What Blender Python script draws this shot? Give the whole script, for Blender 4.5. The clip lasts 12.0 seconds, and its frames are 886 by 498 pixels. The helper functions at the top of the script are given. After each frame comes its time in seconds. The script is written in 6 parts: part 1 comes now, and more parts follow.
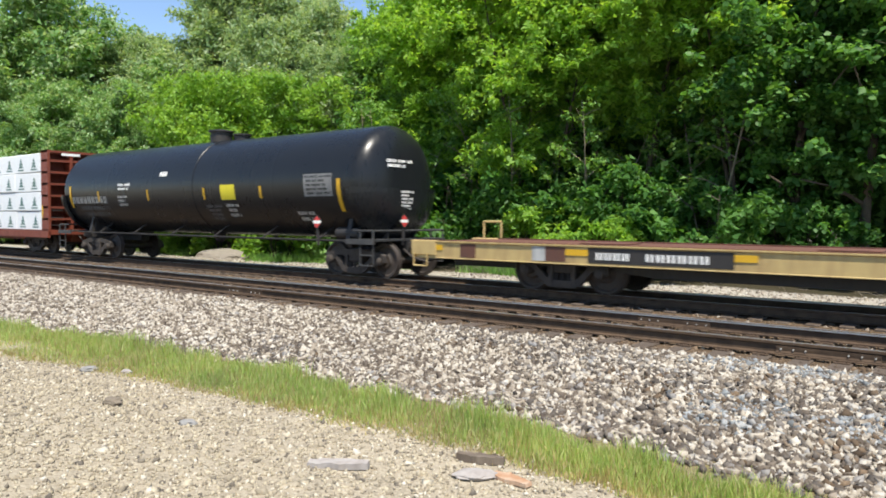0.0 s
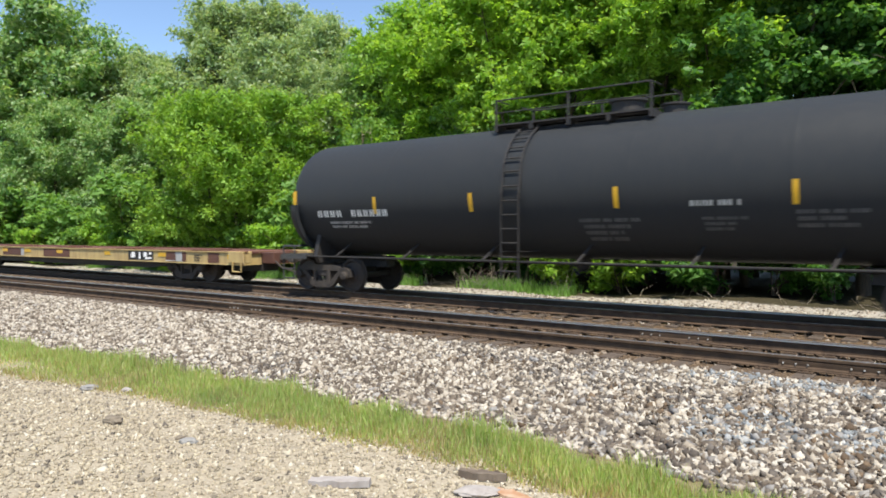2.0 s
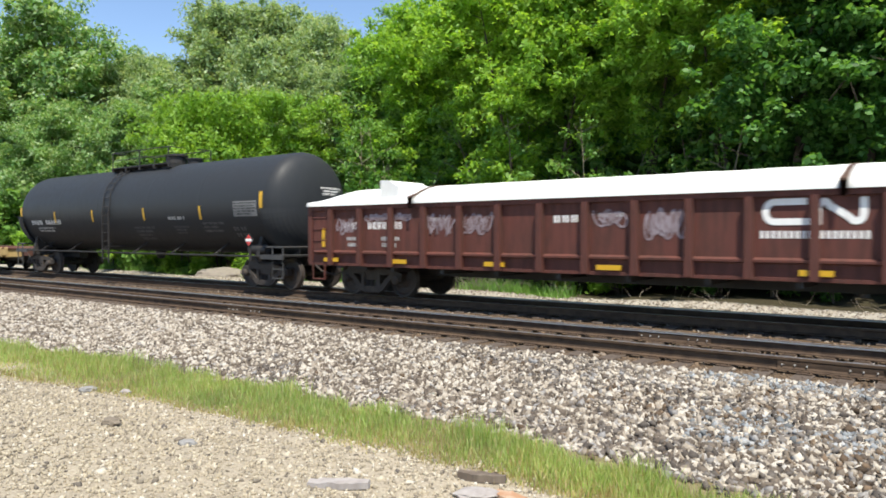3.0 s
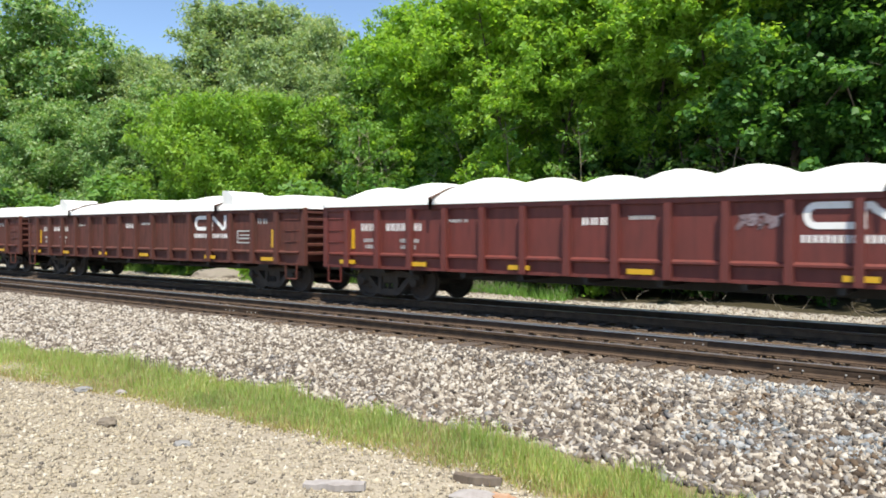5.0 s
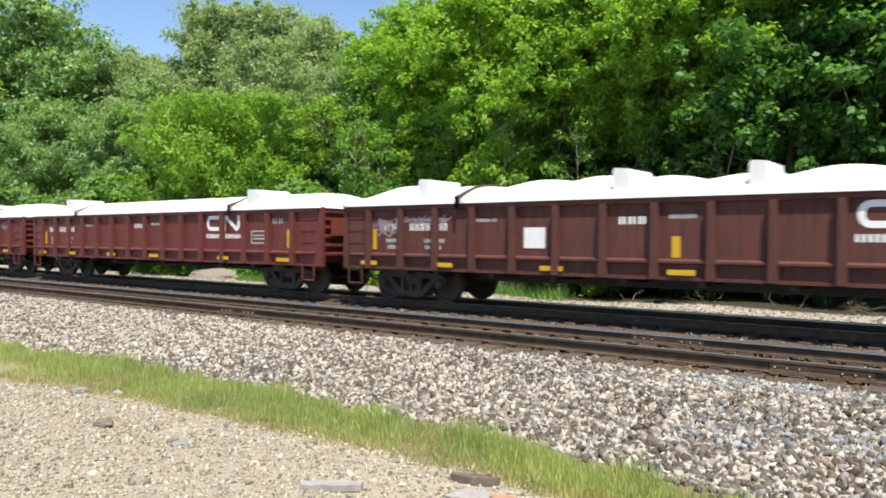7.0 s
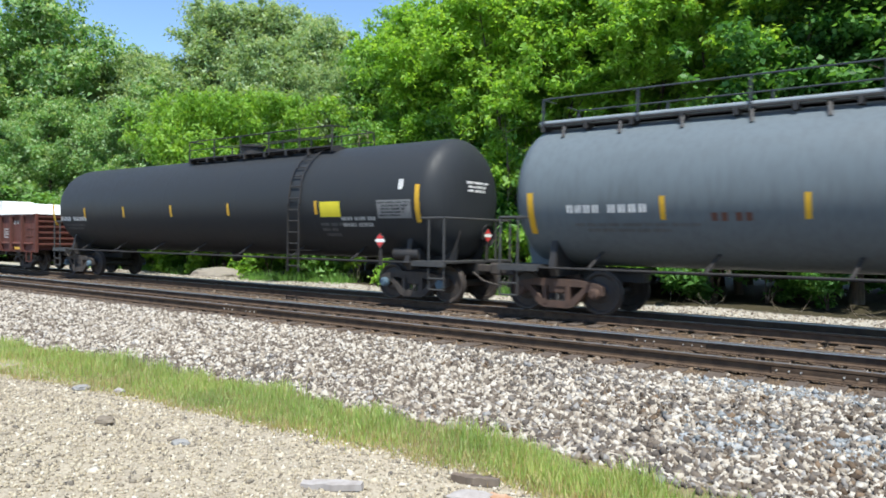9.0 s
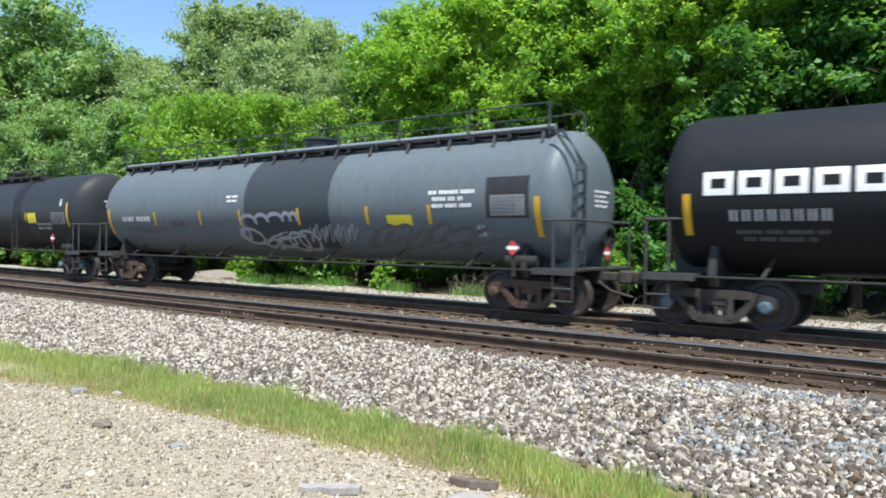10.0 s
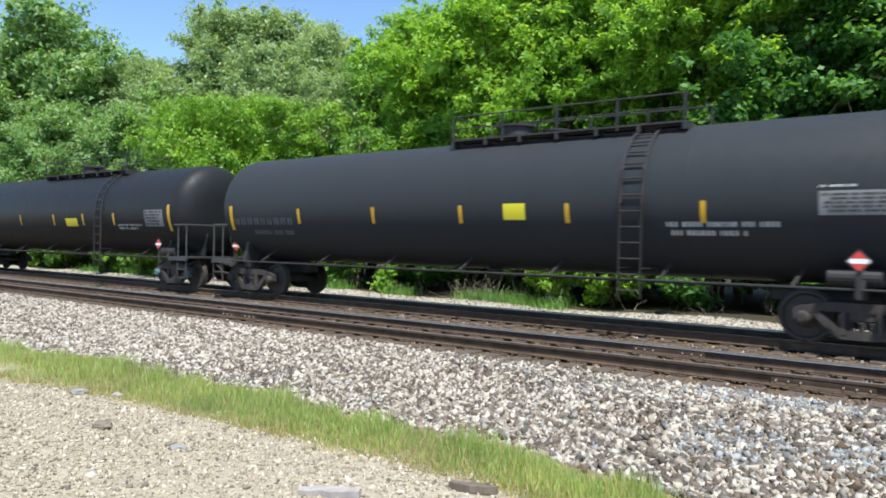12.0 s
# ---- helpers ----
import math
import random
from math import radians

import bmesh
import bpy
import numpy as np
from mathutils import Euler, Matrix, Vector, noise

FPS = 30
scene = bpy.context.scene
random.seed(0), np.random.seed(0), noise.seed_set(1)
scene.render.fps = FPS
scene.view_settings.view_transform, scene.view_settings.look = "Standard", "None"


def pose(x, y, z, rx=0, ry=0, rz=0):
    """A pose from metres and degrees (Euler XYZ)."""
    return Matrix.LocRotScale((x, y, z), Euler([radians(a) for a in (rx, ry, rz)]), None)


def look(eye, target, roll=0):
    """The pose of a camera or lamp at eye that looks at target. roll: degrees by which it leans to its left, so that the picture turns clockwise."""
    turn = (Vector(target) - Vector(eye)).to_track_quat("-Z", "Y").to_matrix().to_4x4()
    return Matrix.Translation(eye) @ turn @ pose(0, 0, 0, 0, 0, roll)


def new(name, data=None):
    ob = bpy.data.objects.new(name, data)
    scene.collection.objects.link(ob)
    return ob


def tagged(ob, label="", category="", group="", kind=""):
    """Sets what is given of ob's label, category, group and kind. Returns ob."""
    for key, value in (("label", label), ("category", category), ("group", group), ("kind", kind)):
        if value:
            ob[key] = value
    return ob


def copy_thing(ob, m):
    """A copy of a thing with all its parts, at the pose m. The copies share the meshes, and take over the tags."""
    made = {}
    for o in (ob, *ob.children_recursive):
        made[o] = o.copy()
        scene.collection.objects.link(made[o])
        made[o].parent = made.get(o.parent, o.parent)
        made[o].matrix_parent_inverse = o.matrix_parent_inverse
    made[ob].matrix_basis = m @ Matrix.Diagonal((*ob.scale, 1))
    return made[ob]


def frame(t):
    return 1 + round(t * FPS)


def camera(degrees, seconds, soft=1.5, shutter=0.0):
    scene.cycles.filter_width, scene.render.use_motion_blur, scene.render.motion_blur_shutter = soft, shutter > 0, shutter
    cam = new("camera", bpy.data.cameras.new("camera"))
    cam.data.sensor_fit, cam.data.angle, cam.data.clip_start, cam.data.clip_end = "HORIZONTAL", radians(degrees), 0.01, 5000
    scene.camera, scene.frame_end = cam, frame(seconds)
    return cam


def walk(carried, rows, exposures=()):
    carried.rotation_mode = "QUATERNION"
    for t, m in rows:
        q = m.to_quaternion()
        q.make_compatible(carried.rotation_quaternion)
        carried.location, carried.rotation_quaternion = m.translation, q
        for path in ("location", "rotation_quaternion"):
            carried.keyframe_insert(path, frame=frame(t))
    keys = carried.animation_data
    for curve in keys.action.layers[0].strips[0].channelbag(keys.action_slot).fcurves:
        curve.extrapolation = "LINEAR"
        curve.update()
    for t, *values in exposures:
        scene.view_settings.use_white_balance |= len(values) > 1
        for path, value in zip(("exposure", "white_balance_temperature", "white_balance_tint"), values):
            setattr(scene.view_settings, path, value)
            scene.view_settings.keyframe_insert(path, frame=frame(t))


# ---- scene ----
# ---------------------------------------------------------------- camera
# x runs along the railway, y away from the viewer, z = 0 on top of the rails
EYE = (0.0, 0.0, 1.593)
cam = camera(62.73, 12.0, soft=1.75, shutter=0.13)
walk(cam, [
    (0, look(EYE, (-12.196, 15.828, 0.735), 0.34)),
    (0.5, look(EYE, (-12.243, 15.800, 0.922), 0.15)),
    (1, look(EYE, (-12.249, 15.801, 1.032), -0.02)),
    (1.5, look(EYE, (-12.211, 15.833, 1.119), -0.31)),
    (2, look(EYE, (-12.216, 15.830, 1.167), -0.05)),
    (2.5, look(EYE, (-12.208, 15.837, 1.188), 0.13)),
    (3, look(EYE, (-12.197, 15.845, 1.209), -0.04)),
    (5, look(EYE, (-12.135, 15.894, 1.266), 0.30)),
    (5.5, look(EYE, (-12.118, 15.908, 1.281), 0.23)),
    (6, look(EYE, (-12.108, 15.916, 1.304), 0.17)),
    (6.5, look(EYE, (-12.075, 15.941, 1.305), 0.05)),
    (7, look(EYE, (-12.068, 15.945, 1.262), 0.19)),
    (9, look(EYE, (-12.117, 15.909, 1.274), 0.64)),
    (9.5, look(EYE, (-12.100, 15.922, 1.311), 0.74)),
    (10, look(EYE, (-12.079, 15.939, 1.357), 0.68)),
    (10.5, look(EYE, (-12.083, 15.936, 1.395), 0.92)),
    (11, look(EYE, (-12.115, 15.912, 1.425), 1.10)),
    (11.5, look(EYE, (-12.117, 15.911, 1.435), 1.13)),
    (12, look(EYE, (-12.117, 15.911, 1.461), 1.13)),
], [(0, 0.62, 6500, 10), (7.2, 0.62, 6500, 10), (8.8, 0.70, 6000, 8), (12, 0.70, 6000, 8)])

TRAIN_Y = 14.895      # centre line of the track with the train
NEAR_Y = 10.985       # centre line of the empty track
SPEED = 17.097        # metres a second, towards -x

# ---------------------------------------------------------------- light
SUN_TO = Vector((0.40, -0.33, 1.06)).normalized()
world = bpy.data.worlds.new("sky")
scene.world = world
world.use_nodes = True
wn = world.node_tree.nodes
sky = wn.new("ShaderNodeTexSky")
sky.sky_type = 'NISHITA'
sky.sun_disc = False
sky.sun_elevation = math.asin(SUN_TO.z)
sky.sun_rotation = math.atan2(SUN_TO.x, SUN_TO.y)
sky.air_density = 1.0
sky.dust_density = 0.05
sky.ozone_density = 1.9
sky.altitude = 1200
wn["Background"].inputs["Strength"].default_value = 0.135
world.node_tree.links.new(sky.outputs[0], wn["Background"].inputs[0])
sun = new("sun", bpy.data.lights.new("sun", "SUN"))
sun.data.energy = 5.0
sun.data.angle = radians(0.55)
sun.data.color = (1.0, 0.94, 0.83)
sun.matrix_world = Matrix.Translation((20, -20, 60)) @ SUN_TO.to_track_quat("Z", "Y").to_matrix().to_4x4()

# ---------------------------------------------------------------- materials
def nodes_of(name):
    m = bpy.data.materials.new(name)
    m.use_nodes = True
    nt = m.node_tree
    return m, nt, nt.nodes["Principled BSDF"]


def link(nt, a, b):
    nt.links.new(a, b)


def noise_node(nt, scale, detail=4.0, rough=0.6, coord="Object", stretch=None):
    tc = nt.nodes.new("ShaderNodeTexCoord")
    src = tc.outputs[coord]
    if stretch:
        mp = nt.nodes.new("ShaderNodeMapping")
        mp.inputs["Scale"].default_value = stretch
        link(nt, src, mp.inputs[0])
        src = mp.outputs[0]
    n = nt.nodes.new("ShaderNodeTexNoise")
    n.inputs["Scale"].default_value = scale
    n.inputs["Detail"].default_value = detail
    n.inputs["Roughness"].default_value = rough
    link(nt, src, n.inputs["Vector"])
    return n


def ramp(nt, fac, stops):
    r = nt.nodes.new("ShaderNodeValToRGB")
    while len(r.color_ramp.elements) < len(stops):
        r.color_ramp.elements.new(0.5)
    for e, (p, c) in zip(r.color_ramp.elements, stops):
        e.position = p
        e.color = (*c, 1)
    link(nt, fac, r.inputs[0])
    return r


def mix(nt, fac, a, b, blend="MIX"):
    m = nt.nodes.new("ShaderNodeMix")
    m.data_type = "RGBA"
    m.blend_type = blend
    for sock, val in ((m.inputs[0], fac), (m.inputs[6], a), (m.inputs[7], b)):
        if isinstance(val, bpy.types.NodeSocket):
            link(nt, val, sock)
        elif isinstance(val, (int, float)):
            sock.default_value = val
        else:
            sock.default_value = (*val, 1)
    return m.outputs[2]


def bump(nt, height, strength, dist=0.02):
    b = nt.nodes.new("ShaderNodeBump")
    b.inputs["Strength"].default_value = strength
    b.inputs["Distance"].default_value = dist
    link(nt, height, b.inputs["Height"])
    link(nt, b.outputs[0], nt.nodes["Principled BSDF"].inputs["Normal"])


def paint(name, col, dirt, rough=0.5, metal=0.0, big=0.7, fine=9.0, amount=0.5, relief=0.15, streak=True, spec=0.5):
    """A worn painted or rusty surface: two scales of grime, vertical streaks, light relief."""
    m, nt, p = nodes_of(name)
    a = noise_node(nt, big, 5.0)
    b = noise_node(nt, fine, 6.0, stretch=(1, 1, 0.18) if streak else None)
    r1 = ramp(nt, a.outputs[0], [(0.35, (0, 0, 0)), (0.72, (1, 1, 1))])
    r2 = ramp(nt, b.outputs[0], [(0.42, (0, 0, 0)), (0.7, (1, 1, 1))])
    k = nt.nodes.new("ShaderNodeMath")
    k.operation = "MULTIPLY_ADD"
    link(nt, r1.outputs[0], k.inputs[0])
    k.inputs[1].default_value = 0.55
    link(nt, r2.outputs[0], k.inputs[2])
    k2 = nt.nodes.new("ShaderNodeMath")
    k2.operation = "MULTIPLY"
    k2.use_clamp = True
    link(nt, k.outputs[0], k2.inputs[0])
    k2.inputs[1].default_value = amount
    link(nt, mix(nt, k2.outputs[0], col, dirt), p.inputs["Base Color"])
    rr = nt.nodes.new("ShaderNodeMapRange")
    rr.inputs[3].default_value = rough
    rr.inputs[4].default_value = min(1.0, rough + 0.25)
    link(nt, k2.outputs[0], rr.inputs[0])
    link(nt, rr.outputs[0], p.inputs["Roughness"])
    p.inputs["Metallic"].default_value = metal
    p.inputs["Specular IOR Level"].default_value = spec
    bump(nt, b.outputs[0], relief, 0.01)
    return m


M_TANK = paint("tank_black_paint", (0.010, 0.0115, 0.0135), (0.019, 0.019, 0.019), rough=0.26, amount=0.35, relief=0.02, spec=0.32)
M_TANK_MATTE = paint("tank_matte_black_paint", (0.0165, 0.0178, 0.0195), (0.022, 0.0225, 0.023), rough=0.45, amount=0.35, relief=0.02, spec=0.16)
M_TANK_OLD = paint("tank_faded_black_paint", (0.029, 0.0318, 0.035), (0.039, 0.040, 0.041), rough=0.45, amount=0.35, relief=0.03, spec=0.16)
M_GREY = paint("tank_grey_paint", (0.125, 0.148, 0.162), (0.085, 0.097, 0.104), rough=0.38, amount=0.4, relief=0.012, spec=0.2)
M_PIPE_GREY = paint("pale_grey_pipe_paint", (0.2, 0.23, 0.25), (0.12, 0.13, 0.13), rough=0.45, amount=0.4)
M_GREY_DARK = paint("tank_grey_patch", (0.050, 0.058, 0.064), (0.036, 0.04, 0.043), rough=0.45, amount=0.3, relief=0.012, spec=0.15)
M_BLACK = paint("black_steel", (0.015, 0.015, 0.016), (0.05, 0.042, 0.035), rough=0.6, amount=0.5)
M_PLATFORM = paint("worn_platform_steel", (0.036, 0.037, 0.038), (0.085, 0.078, 0.07), rough=0.55, amount=0.5, streak=False)
M_TRUCK = paint("dusty_truck_steel", (0.028, 0.024, 0.021), (0.095, 0.075, 0.06), rough=0.75, amount=0.6, fine=14)
M_TRUCK_RUST = paint("rusty_truck_steel", (0.06, 0.036, 0.026), (0.12, 0.07, 0.048), rough=0.8, amount=0.6, fine=14)
M_BLUE_CAP = paint("blue_bearing_cap", (0.10, 0.17, 0.22), (0.07, 0.08, 0.085), rough=0.5, amount=0.5, streak=False)
M_WHEEL = paint("wheel_steel", (0.025, 0.022, 0.02), (0.07, 0.05, 0.038), rough=0.6, amount=0.6, streak=False)
M_OXIDE = paint("oxide_red_paint", (0.15, 0.029, 0.021), (0.07, 0.022, 0.018), rough=0.55, amount=0.55, fine=6)
M_OXIDE_OLD = paint("weathered_oxide_red_paint", (0.116, 0.031, 0.020), (0.056, 0.023, 0.016), rough=0.65, amount=0.75, fine=6)
M_BEAM_RED = paint("centre_beam_red_paint", (0.2, 0.045, 0.022), (0.11, 0.032, 0.02), rough=0.55, amount=0.5)
M_COVER = paint("white_fibreglass_cover", (0.75, 0.75, 0.72), (0.6, 0.58, 0.52), rough=0.5, amount=0.3, relief=0.08)
M_YELLOW_CAR = paint("faded_yellow_paint", (0.50, 0.37, 0.15), (0.30, 0.20, 0.09), rough=0.6, amount=0.6, fine=5)
M_RUST_PATCH = paint("brown_patch_paint", (0.09, 0.04, 0.03), (0.14, 0.06, 0.035), rough=0.75, amount=0.6)
M_DECK = paint("rusty_deck", (0.10, 0.042, 0.03), (0.17, 0.07, 0.04), rough=0.85, amount=0.6, streak=False)
M_WHITE = paint("white_marking_paint", (0.84, 0.83, 0.79), (0.62, 0.60, 0.56), rough=0.6, amount=0.4, relief=0.0)
M_PALE = paint("worn_white_stencil", (0.46, 0.46, 0.44), (0.24, 0.24, 0.23), rough=0.7, amount=0.6, relief=0.0)
M_DATA = paint("worn_grey_stencil_field", (0.22, 0.22, 0.215), (0.12, 0.12, 0.12), rough=0.7, amount=0.6, relief=0.0)
M_DIM = paint("faint_stencil", (0.11, 0.11, 0.11), (0.06, 0.06, 0.06), rough=0.7, amount=0.6, relief=0.0)
M_REFLECT = paint("yellow_reflective_tape", (0.62, 0.36, 0.012), (0.5, 0.28, 0.02), rough=0.4, amount=0.3, relief=0.0)
M_SIGN_YELLOW = paint("yellow_panel", (0.72, 0.62, 0.02), (0.6, 0.48, 0.03), rough=0.5, amount=0.3, relief=0.0)
M_RED_SIGN = paint("red_placard", (0.6, 0.045, 0.04), (0.5, 0.08, 0.07), rough=0.5, amount=0.3, relief=0.0)
M_RUST_STREAK = paint("rust_brown", (0.07, 0.04, 0.028), (0.12, 0.065, 0.04), rough=0.85, amount=0.6)
M_WRAP = paint("white_lumber_wrap", (0.78, 0.8, 0.8), (0.62, 0.65, 0.66), rough=0.45, amount=0.4, relief=0.3, streak=False)
M_WRAP_PRINT = paint("dark_green_print", (0.09, 0.18, 0.16), (0.16, 0.24, 0.22), rough=0.5, amount=0.3, relief=0.0)
M_RAIL = paint("rusty_rail_side", (0.096, 0.063, 0.040), (0.036, 0.025, 0.019), rough=0.8, amount=0.65, fine=5, streak=False, spec=0.25)
M_RAIL_TOP = paint("polished_rail_head", (0.5, 0.51, 0.53), (0.3, 0.29, 0.28), rough=0.36, metal=0.9, amount=0.3, fine=3, streak=False)
M_BOLT = paint("bright_bolt_steel", (0.5, 0.48, 0.44), (0.22, 0.18, 0.14), rough=0.5, metal=0.3, amount=0.3, streak=False)
M_TAG = paint("lilac_white_spray_paint", (0.3, 0.25, 0.27), (0.16, 0.10, 0.10), rough=0.65, amount=0.75, relief=0.0)
M_GRAF = paint("silver_grey_spray_paint", (0.32, 0.33, 0.34), (0.2, 0.2, 0.21), rough=0.6, amount=0.4, relief=0.0)


def island_stone(name, stops, rough=0.9, scale=40.0):
    m, nt, p = nodes_of(name)
    g = nt.nodes.new("ShaderNodeNewGeometry")
    r = ramp(nt, g.outputs["Random Per Island"], stops)
    n = noise_node(nt, scale, 3.0)
    c = ramp(nt, n.outputs[0], [(0.3, (0.72, 0.70, 0.68)), (0.7, (1.08, 1.08, 1.06))])
    link(nt, mix(nt, 1.0, r.outputs[0], c.outputs[0], "MULTIPLY"), p.inputs["Base Color"])
    p.inputs["Roughness"].default_value = rough
    p.inputs["Specular IOR Level"].default_value = 0.25
    return m


M_BALLAST = island_stone("limestone_ballast", [(0.0, (0.090, 0.072, 0.058)), (0.30, (0.170, 0.141, 0.112)), (0.47, (0.31, 0.270, 0.218)), (0.70, (0.43, 0.387, 0.322)), (0.90, (0.54, 0.502, 0.435)), (1.0, (0.27, 0.26, 0.25))])
M_BALLAST_DARK = island_stone("dark_grey_ballast", [(0.0, (0.075, 0.064, 0.055)), (0.5, (0.13, 0.113, 0.098)), (0.8, (0.19, 0.172, 0.155)), (1.0, (0.27, 0.265, 0.26))])
M_BALLAST_BROWN = island_stone("rusty_brown_ballast", [(0.0, (0.050, 0.036, 0.025)), (0.5, (0.13, 0.092, 0.060)), (0.8, (0.20, 0.142, 0.094)), (1.0, (0.36, 0.32, 0.27))])
M_BALLAST_BLUE = island_stone("blue_grey_ballast", [(0.0, (0.13, 0.14, 0.145)), (0.5, (0.22, 0.238, 0.25)), (0.85, (0.31, 0.33, 0.345)), (1.0, (0.42, 0.42, 0.41))])
M_GRAVEL = island_stone("tan_gravel", [(0.0, (0.12, 0.105, 0.09)), (0.12, (0.26, 0.225, 0.17)), (0.45, (0.38, 0.33, 0.24)), (0.85, (0.48, 0.425, 0.32)), (1.0, (0.58, 0.54, 0.46))])


def leaf_material(name, dark, mid, light, through_light=0.35, rough=0.5):
    m, nt, p = nodes_of(name)
    g = nt.nodes.new("ShaderNodeNewGeometry")
    r = ramp(nt, g.outputs["Random Per Island"], [(0.0, dark), (0.5, mid), (1.0, light)])
    big = noise_node(nt, 0.55, 3.0)
    c = ramp(nt, big.outputs[0], [(0.3, (0.72, 0.78, 0.75)), (0.7, (1.2, 1.12, 1.0))])
    col = mix(nt, 1.0, r.outputs[0], c.outputs[0], "MULTIPLY")
    link(nt, col, p.inputs["Base Color"])
    p.inputs["Roughness"].default_value = rough
    p.inputs["Specular IOR Level"].default_value = 0.35
    tr = nt.nodes.new("ShaderNodeBsdfTranslucent")
    warm = mix(nt, 1.0, col, (1.25, 1.15, 0.5), "MULTIPLY")
    link(nt, warm, tr.inputs[0])
    ms = nt.nodes.new("ShaderNodeMixShader")
    ms.inputs[0].default_value = through_light
    link(nt, p.outputs[0], ms.inputs[1])
    link(nt, tr.outputs[0], ms.inputs[2])
    link(nt, ms.outputs[0], nt.nodes["Material Output"].inputs[0])
    return m


M_LEAF_BRIGHT = leaf_material("fresh_green_leaves", (0.175, 0.345, 0.050), (0.270, 0.485, 0.072), (0.37, 0.59, 0.12), 0.6)
M_LEAF_ROUND = leaf_material("yellow_green_leaves", (0.17, 0.33, 0.050), (0.255, 0.455, 0.075), (0.345, 0.55, 0.12), 0.55)
M_LEAF_MID = leaf_material("mid_green_leaves", (0.115, 0.255, 0.055), (0.18, 0.36, 0.082), (0.27, 0.46, 0.135), 0.52)
# deep maple green, darkened in colour to stand for shade inside the wood
M_LEAF_DARK = leaf_material("deep_green_shaded_leaves", (0.055, 0.155, 0.034), (0.098, 0.25, 0.054), (0.20, 0.40, 0.115), 0.55)
M_LEAF_LEFT = leaf_material("silvery_maple_leaves", (0.13, 0.275, 0.08), (0.20, 0.375, 0.125), (0.46, 0.58, 0.36), 0.48)
M_LEAF_GREY = leaf_material("grey_green_poplar_leaves", (0.19, 0.31, 0.14), (0.28, 0.42, 0.215), (0.50, 0.60, 0.42), 0.5)
M_GRASS = leaf_material("spring_grass", (0.25, 0.37, 0.09), (0.37, 0.51, 0.145), (0.58, 0.62, 0.30), 0.42)
M_STRAW = leaf_material("dry_grass_straw", (0.33, 0.27, 0.12), (0.45, 0.37, 0.18), (0.6, 0.53, 0.31), 0.35)
M_SAPLING = paint("pale_sapling_bark", (0.26, 0.22, 0.15), (0.14, 0.11, 0.075), rough=0.9, amount=0.6, fine=20, relief=0.4)
M_BARK = paint("grey_brown_bark", (0.11, 0.085, 0.06), (0.05, 0.04, 0.03), rough=0.95, amount=0.7, fine=20, relief=0.6)
M_DEADWOOD = paint("weathered_dead_wood", (0.32, 0.27, 0.21), (0.18, 0.15, 0.12), rough=0.9, amount=0.6, relief=0.4)
M_TIE = paint("creosoted_tie_wood", (0.065, 0.047, 0.034), (0.13, 0.098, 0.072), rough=0.95, amount=0.7, fine=12, relief=0.5, streak=False)


def ground_material():
    m, nt, p = nodes_of("ground_cover")
    tc = nt.nodes.new("ShaderNodeTexCoord")
    sx = nt.nodes.new("ShaderNodeSeparateXYZ")
    link(nt, tc.outputs["Object"], sx.inputs[0])
    wob = noise_node(nt, 0.9, 5.0)
    y = nt.nodes.new("ShaderNodeMath")
    y.operation = "MULTIPLY_ADD"
    link(nt, wob.outputs[0], y.inputs[0])
    y.inputs[1].default_value = 0.7
    link(nt, sx.outputs["Y"], y.inputs[2])
    fine = noise_node(nt, 38.0, 4.0, 0.75)
    mid = noise_node(nt, 5.0, 4.0)

    def speck(a, b, c):
        one = ramp(nt, fine.outputs[0], [(0.3, a), (0.5, b), (0.72, c)])
        two = ramp(nt, mid.outputs[0], [(0.3, (0.82, 0.82, 0.82)), (0.7, (1.08, 1.07, 1.05))])
        return mix(nt, 1.0, one.outputs[0], two.outputs[0], "MULTIPLY")

    lot = speck((0.200, 0.170, 0.126), (0.357, 0.309, 0.231), (0.470, 0.422, 0.331))
    soil = speck((0.10, 0.09, 0.04), (0.20, 0.17, 0.085), (0.3, 0.26, 0.15))
    stone = speck((0.044, 0.035, 0.027), (0.104, 0.083, 0.066), (0.217, 0.183, 0.149))
    bed = speck((0.05, 0.034, 0.022), (0.115, 0.079, 0.049), (0.20, 0.142, 0.09))
    road = speck((0.191, 0.174, 0.148), (0.365, 0.335, 0.287), (0.505, 0.470, 0.418))
    # brown woodland floor, coloured extra dark to include the shade of the canopy
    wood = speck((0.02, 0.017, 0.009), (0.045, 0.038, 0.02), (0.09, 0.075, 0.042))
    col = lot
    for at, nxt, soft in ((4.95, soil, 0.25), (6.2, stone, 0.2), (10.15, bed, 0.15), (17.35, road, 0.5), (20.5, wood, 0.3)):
        f = nt.nodes.new("ShaderNodeMapRange")
        f.inputs[1].default_value = at - soft / 2
        f.inputs[2].default_value = at + soft / 2
        link(nt, y.outputs[0], f.inputs[0])
        col = mix(nt, f.outputs[0], col, nxt)
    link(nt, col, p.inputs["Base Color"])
    p.inputs["Roughness"].default_value = 0.95
    p.inputs["Specular IOR Level"].default_value = 0.2
    bump(nt, fine.outputs[0], 0.5, 0.03)
    return m


M_GROUND = ground_material()


